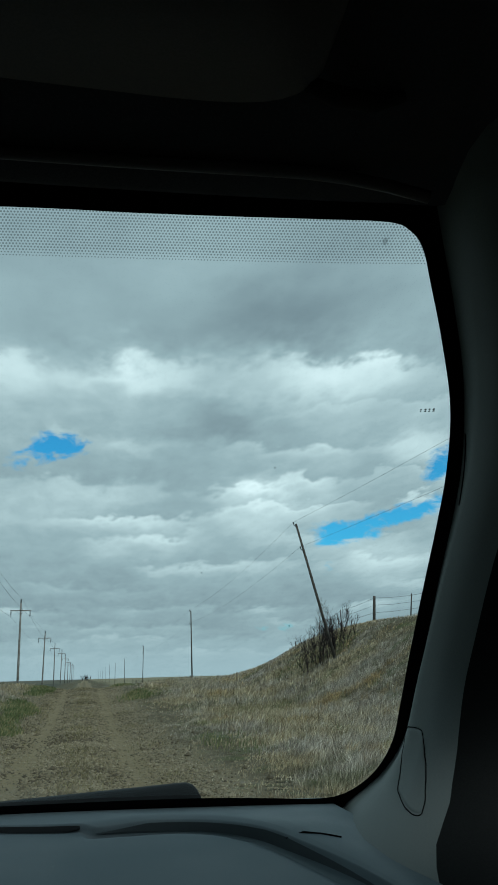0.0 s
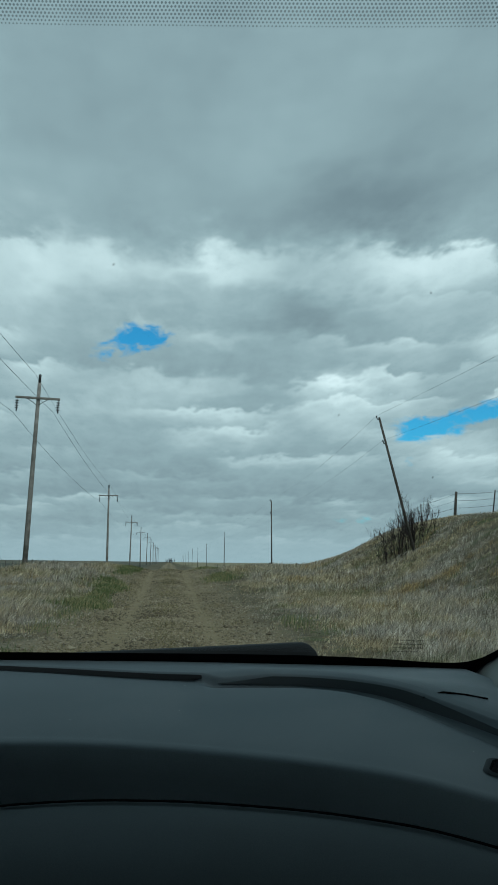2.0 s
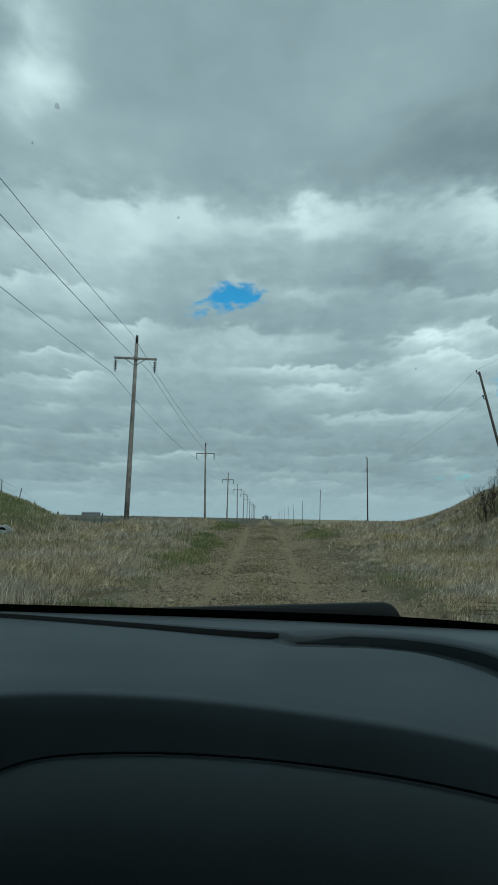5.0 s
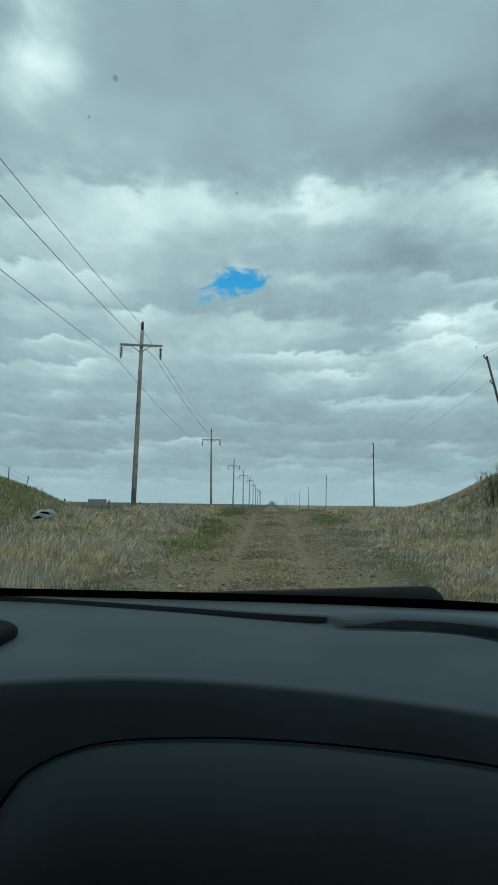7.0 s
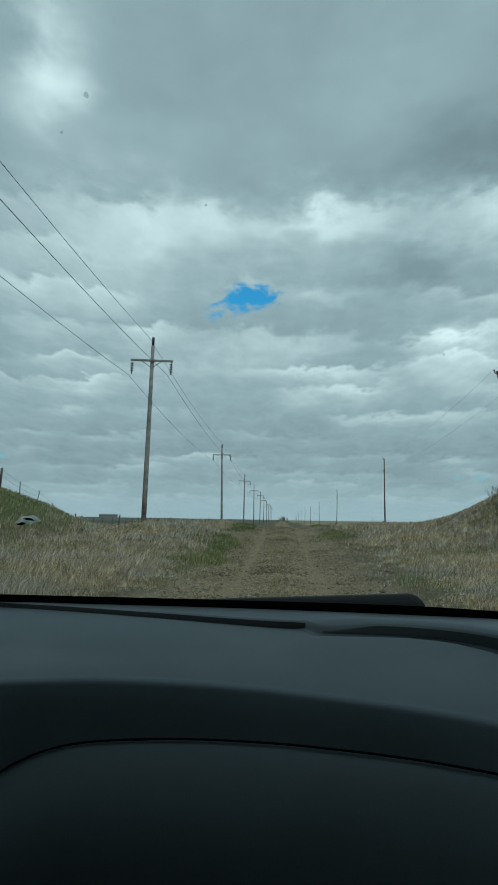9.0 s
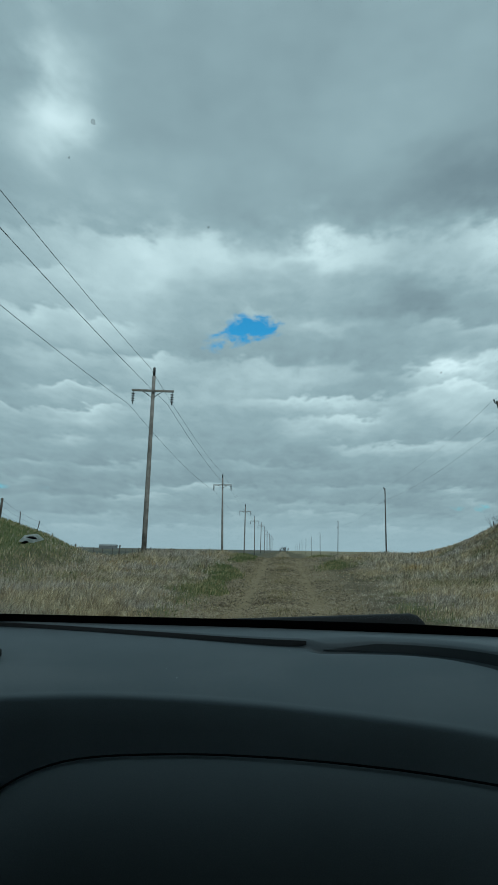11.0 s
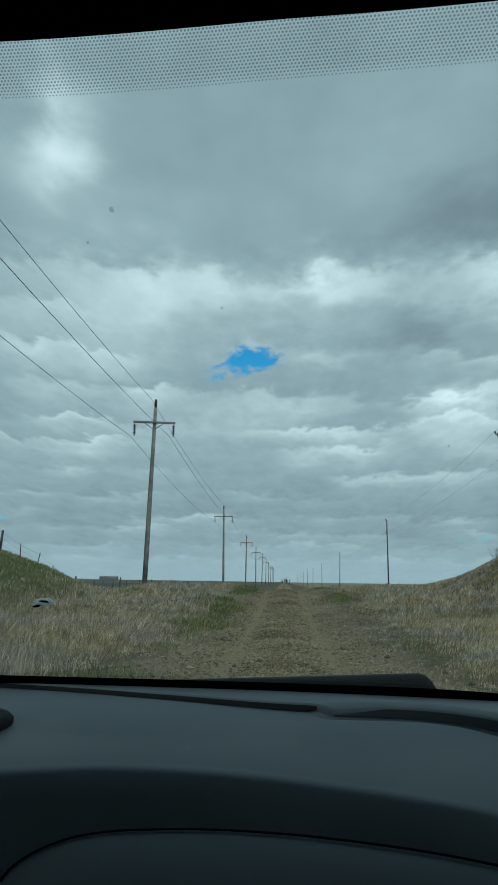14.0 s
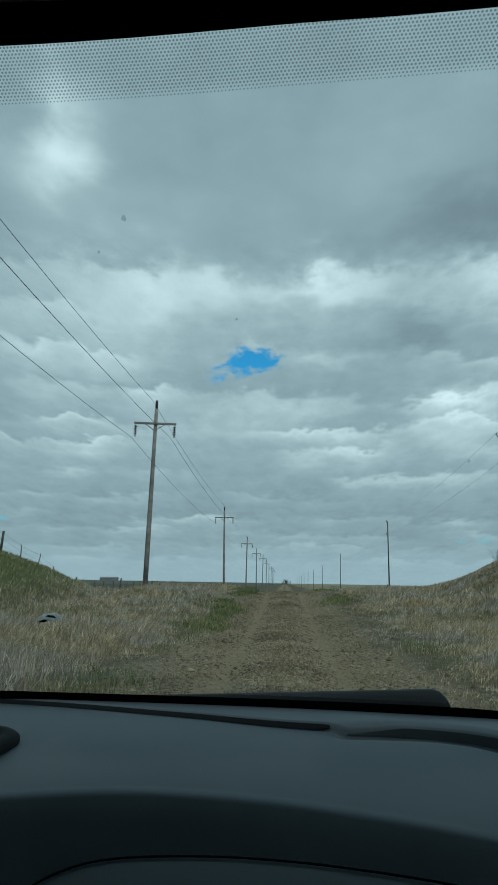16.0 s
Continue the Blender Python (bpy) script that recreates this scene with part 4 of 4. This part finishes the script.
def make_side_vent():
    """A slanted outlet at the end of the dashboard, with blades over a black face."""
    corners = [(0.293, 0.614), (0.309, 0.640), (0.354, 0.520), (0.347, 0.518)]

    def at(u, v, up):
        (ax, ay), (bx, by), (cx, cy), (dx, dy) = corners
        x = (1 - u) * ((1 - v) * ax + v * bx) + u * ((1 - v) * dx + v * cx)
        y = (1 - u) * ((1 - v) * ay + v * by) + u * ((1 - v) * dy + v * cy)
        return Vector((x, y, pad_base(x, y) + up + EYE))

    edge = [(0.0, 0.15), (0.0, 0.8), (0.03, 0.95), (0.1, 1.0), (0.9, 1.0), (1.0, 0.9), (1.0, 0.1), (0.9, 0.0), (0.1, 0.0), (0.03, 0.04)]
    mids = lambda k: [(0.5 + (u - 0.5) * k, 0.5 + (v - 0.5) * k) for u, v in edge]
    bm = bmesh.new()
    grid(bm, [[at(u, v, 0.0005) for u, v in mids(1.09)], [at(u, v, 0.0022) for u, v in mids(1.05)], [at(u, v, 0.0030) for u, v in mids(1.0)], [at(u, v, 0.0022) for u, v in mids(0.95)]], closed=True)
    vent = part("air_vent", bm, RIM_AND_SHADE, dash, "slanted side air vent")
    # no hole is cut: a black face paints the shade inside the vent
    bm = bmesh.new()
    vs = grid(bm, [[at(u, v, 0.0026) for u, v in mids(0.97)], [at(u, v, 0.0018) for u, v in mids(0.93)]], closed=True)
    grid(bm, [[at(u, v, 0.0020) for u in [0.04 + 0.92 * i / 14 for i in range(15)]] for v in [0.06 + 0.88 * j / 7 for j in range(8)]])
    part("vent_shade", bm, BLACK, vent)
    for v in (0.33, 0.66):
        bm = bmesh.new()
        tube(bm, [at(0.08, v, 0.0026), at(0.5, v, 0.0026), at(0.9, v, 0.0026)], 0.0007, 5)
        part("blade", bm, RUBBER, vent)


make_side_vent()


def make_centre_pod():
    """The rounded end of the outlet in the middle of the dashboard."""
    bm = bmesh.new()
    rows = []
    for k, (grow, up) in enumerate(((1.0, 0.0), (1.0, 0.006), (0.96, 0.010), (0.86, 0.011), (0.8, 0.004))):
        ring = []
        for i in range(28):
            a = i * math.tau / 28
            cx, cy = math.copysign(abs(math.cos(a)) ** 0.6, math.cos(a)), math.copysign(abs(math.sin(a)) ** 0.6, math.sin(a))
            x, y = MID - 0.047 + 0.125 * grow * cx + 0.018 * cy, 0.845 + 0.075 * grow * cy
            ring.append(Vector((x, y, pad_height(x, y) + up + EYE)))
        rows.append(ring)
    vs = grid(bm, rows, closed=True)
    bm.faces.new(vs[-1])
    pod = part("centre_outlet", bm, RUBBER, dash, "dark rounded outlet in the dashboard")
    for j in range(3):
        bm = bmesh.new()
        y = 0.80 + 0.045 * j
        tube(bm, [(MID - 0.12, y, EYE - 0.142), (MID + 0.05, y, EYE - 0.142)], 0.003, 5)
        part("blade", bm, RUBBER, pod)


make_centre_pod()

# dark slot along the step behind the pad
bm = bmesh.new()
rows = []
for i in range(60):
    x = -0.52 + 0.591 * i / 59
    y, z = groove(x), pad_height(x, groove(x) - 0.001)
    high = step_height(x) * 0.86
    cut = min(1.0, max(0.0, (x - 0.054) / 0.017)) ** 2
    rows.append([Vector((x, y - 0.0022 + 0.003 * cut, z + EYE + 0.0008 + 0.4 * cut * high)), Vector((x, y - 0.0008, z + EYE + 0.5 * high)), Vector((x, y + 0.0022, z + EYE + high))])
grid(bm, rows)
part("defroster_slot", bm, RUBBER, dash, "black slot behind the dashboard pad")

# dark strip painted in for the shade along the foot of the ledge towards the pillar
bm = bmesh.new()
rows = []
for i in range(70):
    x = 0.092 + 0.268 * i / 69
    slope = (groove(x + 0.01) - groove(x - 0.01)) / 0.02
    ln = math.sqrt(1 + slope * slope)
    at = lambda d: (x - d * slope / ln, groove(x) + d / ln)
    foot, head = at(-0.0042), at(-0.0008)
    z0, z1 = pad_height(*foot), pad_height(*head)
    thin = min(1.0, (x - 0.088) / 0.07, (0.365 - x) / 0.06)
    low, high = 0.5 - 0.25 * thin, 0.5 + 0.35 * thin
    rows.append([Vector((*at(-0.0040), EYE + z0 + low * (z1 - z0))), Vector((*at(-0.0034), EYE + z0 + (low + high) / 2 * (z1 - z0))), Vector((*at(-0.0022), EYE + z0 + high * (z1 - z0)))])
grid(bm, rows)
part("ledge_shade", bm, RIM_AND_SHADE, dash, "shade under the dashboard ledge, put in as a dark strip")

bm = bmesh.new()
tube(bm, [(x, y, pad_height(x, y) + EYE + 0.0004) for x, y in ((0.304, 0.806), (0.320, 0.787), (0.336, 0.767), (0.351, 0.746))], 0.0012, 5)
part("trim_gap", bm, BLACK, dash, "thin dark gap in the dashboard end")


# pillar trim: sections from the glass edge round to the door side
def make_pillar(mirror):
    """The flared trim beside the windscreen."""
    zs = (-0.20, -0.15, -0.12, -0.09, -0.04, 0.05, 0.14, 0.25, 0.33, 0.40, 0.45, 0.50)
    edge_x = (0.404, 0.409, 0.425, 0.455, 0.476, 0.476, 0.473, 0.469, 0.451, 0.422, 0.398, 0.375)
    flare = (0.06, 0.048, 0.043, 0.038, 0.030, 0.016, 0.010, 0.006, 0.004, 0.002, 0.0, 0.0)
    rows = []
    for i in range(45):
        z = zs[0] + (zs[-1] - zs[0]) * i / 44
        ex, fl = curve_at(zs, edge_x, z), curve_at(zs, flare, z)
        ey = 0.93 + bow(ex) - (z + 0.126) / RAKE
        depth = curve_at((-0.2, -0.15, -0.1, -0.06, 0.0, 0.05, 0.14, 0.25, 0.5), (0.44, 0.31, 0.19, 0.12, 0.07, 0.05, 0.04, 0.045, 0.045), z)
        col = [Vector((ex + 0.03, ey + 0.02, z))]
        for u, side in ((0.0, 0.0), (0.06, 0.004), (0.2, -0.2), (0.4, -0.55), (0.6, -0.85), (0.8, -1.0), (0.92, -0.92)):
            col.append(Vector((ex + fl * side, ey - depth * u, z)))
        tx, ty = col[-1].x, col[-1].y
        bend = curve_at((-0.2, -0.1, 0.0, 0.5), (0.12, 0.10, 0.085, 0.085), z)
        for dx, dy in [(bend * (1 - math.cos(a)), -bend * math.sin(a)) for a in (0.26, 0.52, 0.79, 1.05, 1.31, 1.57)] + [(0.26, -bend), (0.34, -bend)]:
            col.append(Vector((tx + dx, ty + dy, z)))
        rows.append([Vector((2 * MID - v.x if mirror else v.x, v.y, v.z + EYE)) for v in col])
    bm = bmesh.new()
    grid(bm, [r[:11] for r in rows])
    trim = part("pillar_trim", bm, PILLAR, car, "pale grey plastic pillar trim")
    # rest of the section, coloured black to stand for the shade there
    bm = bmesh.new()
    grid(bm, [r[10:] for r in rows])
    part("pillar_back", bm, PILLAR_SHADE, trim, "back of the pillar trim, its shade put into a black colour")
    return trim


pillar = make_pillar(False)
make_pillar(True)


def side_x(y, z):
    """Where the pillar trim's inner face lies, found on its mesh."""
    hit, loc, nor, idx = pillar.ray_cast(Vector((0.1, y, z + EYE)), Vector((1, 0, 0)))
    return (loc.x if hit else 0.43), nor


def make_cover():
    ring = rounded([(0.784, -0.023), (0.765, -0.021), (0.748, -0.0225), (0.741, -0.028), (0.732, -0.050), (0.714, -0.0755), (0.694, -0.094), (0.689, -0.0995), (0.697, -0.1005), (0.716, -0.096), (0.739, -0.0895), (0.755, -0.082), (0.773, -0.058), (0.785, -0.035)], 4)
    cy, cz = 0.742, -0.060

    def scaled(k):
        return [(cy + (y - cy) * k, cz + (z - cz) * k) for y, z in ring]

    bm = bmesh.new()
    vs = grid(bm, [[Vector((side_x(y, z)[0] + up, y, EYE + z)) for y, z in scaled(k)] for k, up in ((1.0, 0.001), (0.97, -0.0006), (0.9, -0.0009), (0.7, -0.001), (0.45, -0.001), (0.2, -0.001))], closed=True)
    bm.faces.new(vs[-1])
    part("screw_cover", bm, PILLAR, pillar)
    bm = bmesh.new()
    pts = [(side_x(y, z)[0] - 0.0002, y, EYE + z) for y, z in scaled(1.03)]
    tube(bm, pts + pts[:1], 0.0007, 5, caps=False)
    part("cover_gap", bm, BLACK, pillar)
    bm = bmesh.new()
    pts = [(side_x(0.617 - 0.039 * k, 0.216 + 0.069 * k)[0] - 0.0003, 0.617 - 0.039 * k, EYE + 0.216 + 0.069 * k) for k in (0, 0.25, 0.5, 0.75, 1)]
    tube(bm, pts, 0.001, 5)
    part("trim_slot", bm, BLACK, pillar)


make_cover()


# roof lining, header, visor
def make_roof():
    bm = bmesh.new()
    rows = []
    for i in range(41):
        x = -1.32 + 1.9 * i / 40
        dx = abs(x - MID)
        front = 0.462 + 0.4 * (bow(min(max(x, -1.2), 0.46)) - bow(0.0)) 
        side = -0.06 * max(0.0, (dx - 0.72) / 0.23) ** 2
        rows.append([Vector((x, y, z + side + EYE)) for y, z in ((front + 0.05, 0.52), (front + 0.02, 0.477), (front + 0.002, 0.468), (front - 0.02, 0.472), (front - 0.10, 0.495), (0.1, 0.53), (-0.4, 0.55), (-1.2, 0.54), (-2.0, 0.50))])
    grid(bm, rows)
    lining = part("headliner", bm, CLOTH, car, "dark cloth headliner")
    # added tube in a lighter tone: the light caught by the headliner's lip
    bm = bmesh.new()
    xs = [-1.1 + 1.46 * i / 40 for i in range(41)]
    tube(bm, [(x, 0.432 + 0.4 * (bow(x) - bow(0.0)), EYE + 0.471 - 0.02 * max(0.0, (abs(x - MID) - 0.6) / 0.13) ** 2) for x in xs], 0.006, 8)
    part("lit_header_edge", bm, VISOR, lining, "front edge of the headliner, lighter to show light on it")
    for x0, x1 in ((-0.28, 0.235),):
        bm = bmesh.new()
        rows = []
        for k, up in ((0.985, 0.0), (1.0, 0.004), (1.0, 0.012), (0.985, 0.016)):
            ring = []
            for i in range(36):
                a = i * math.tau / 36
                cx, cy = math.copysign(abs(math.cos(a)) ** 0.35, math.cos(a)), math.copysign(abs(math.sin(a)) ** 0.35, math.sin(a))
                x = (x0 + x1) / 2 + (x1 - x0) / 2 * cx * k
                y = 0.262 + 0.092 * cy * k
                ring.append(Vector((x, y, EYE + 0.476 + up + 0.10 * (0.36 - y))))
            rows.append(ring)
        vs = grid(bm, rows, closed=True)
        bm.faces.new(vs[0])
        bm.faces.new(vs[-1])
        visor = part("sun_visor", bm, VISOR, car, "dark sun visor folded up against the headliner")
        bm = bmesh.new()
        tube(bm, [(0.225, 0.325, EYE + 0.482), (0.25, 0.332, EYE + 0.480), (0.285, 0.338, EYE + 0.484), (0.31, 0.336, EYE + 0.492)], [0.006, 0.009, 0.008, 0.005], 8)
        part("visor_hinge", bm, RUBBER, visor)


make_roof()


def make_shell():
    """Plain body: floor, doors, tail, bonnet and wheels, which close the cabin and stand it on the track."""
    for s in (-1, 1):
        xo = MID + s * 0.95
        bm = bmesh.new()
        a, b = min(xo, xo + s * 0.05), max(xo, xo + s * 0.05)
        box(bm, (a, -2.0, 0.32), (b, 1.0, EYE - 0.13), bevel=0.01)
        # unseen panels narrow the window openings, to limit light on dash and pillar
        for y0, y1, z0, z1 in ((-2.0, -1.3, -0.13, 0.5), (-1.3, 0.25, 0.40, 0.5), (-0.5, -0.1, -0.13, 0.40), (0.12, 0.3, -0.13, 0.40)) if s < 0 else ((-2.0, -0.75, -0.13, 0.5), (-0.75, 0.3, 0.40, 0.5), (-0.3, 0.3, -0.13, 0.40)):
            box(bm, (a, y0, EYE + z0), (b, y1, EYE + z1 + 0.06), bevel=0.008)
        part("door", bm, CLOTH, car, "plain dark door side with unseen panels added to limit light")
        for y in (1.25, -1.45):
            bm = bmesh.new()
            tube(bm, [(MID + s * 0.70, y, 0.27), (MID + s * 0.72, y, 0.27), (MID + s * 0.90, y, 0.27), (MID + s * 0.92, y, 0.27)], [0.29, 0.33, 0.33, 0.29], 24)
            tyre = part("wheel", bm, RUBBER, car)
            bm = bmesh.new()
            tube(bm, [(MID + s * 0.90, y, 0.27), (MID + s * 0.925, y, 0.27)], [0.2, 0.17], 20)
            part("rim", bm, PAINT, tyre)
    bm = bmesh.new()
    box(bm, (MID - 0.95, -2.05, 0.30), (MID + 0.95, 1.1, 0.36), bevel=0.01)
    part("floor_pan", bm, CLOTH, car)
    bm = bmesh.new()
    box(bm, (MID - 1.0, -2.08, 0.30), (MID + 1.0, -2.0, EYE + 0.56), bevel=0.01)
    part("tail", bm, CLOTH, car)
    bm = bmesh.new()
    box(bm, (MID - 1.0, -2.05, EYE + 0.565), (MID + 1.0, 0.42, EYE + 0.6), bevel=0.012)
    part("roof", bm, PAINT, car)
    bm = bmesh.new()
    rows = []
    for i in range(13):
        x = MID + 0.9 * (i - 6) / 6
        d = ((i - 6) / 6) ** 2
        rows.append([Vector((x, y, z - 0.05 * d + EYE)) for y, z in ((1.14, -0.22), (1.3, -0.27), (1.6, -0.36), (1.9, -0.47), (2.05, -0.6), (2.08, -0.95))])
    grid(bm, rows)
    part("bonnet", bm, PAINT, car)
    # wiper lying along the foot of the glass
    bm = bmesh.new()
    rows = []
    for u in range(25):
        x = (0.248, 0.243, 0.236, 0.226, 0.21)[u] if u < 5 else 0.21 - 0.0357 * (u - 4)
        s = (0.248 - x) / 0.75
        y = 1.115 + 0.05 * min(1, (0.255 - x) / 0.6)
        top = (-0.128, -0.119, -0.1125, -0.1098)[u] if u < 4 else -0.1085 - 0.042 * s
        h = 0.030
        rows.append([Vector((x, y + dy, EYE + top + dz)) for dy, dz in ((-0.012, -h), (-0.014, -0.006), (-0.009, -0.001), (0.006, 0.0), (0.012, -0.004), (0.014, -h))])
    grid(bm, rows)
    part("wiper", bm, RUBBER, car, "black windscreen wiper at rest")
    bm = bmesh.new()
    grid(bm, [[Vector((MID + 0.9 * k / 8, 1.03 + bow(MID + 0.83 * k / 8) * 0.9, EYE - 0.14)), Vector((MID + 0.95 * k / 8, 1.20, EYE - 0.20))] for k in range(-8, 9)])
    part("cowl", bm, RUBBER, car)


make_shell()


# dust on the dashboard
def make_dust():
    rng = random.Random(31)
    for i in range(11):
        x, v = rng.uniform(-0.3, 0.34), rng.random()
        y = crease(x) + 0.02 + v * (groove(x) - crease(x) - 0.03)
        if y < crease(x) + 0.01:
            continue
        bm = bmesh.new()
        bmesh.ops.create_icosphere(bm, subdivisions=1, radius=rng.uniform(0.0002, 0.0004), matrix=Matrix.Translation((x, y, pad_height(x, y) + EYE + 0.0003)))
        part("dust_speck", bm, PALE, dash)


make_dust()
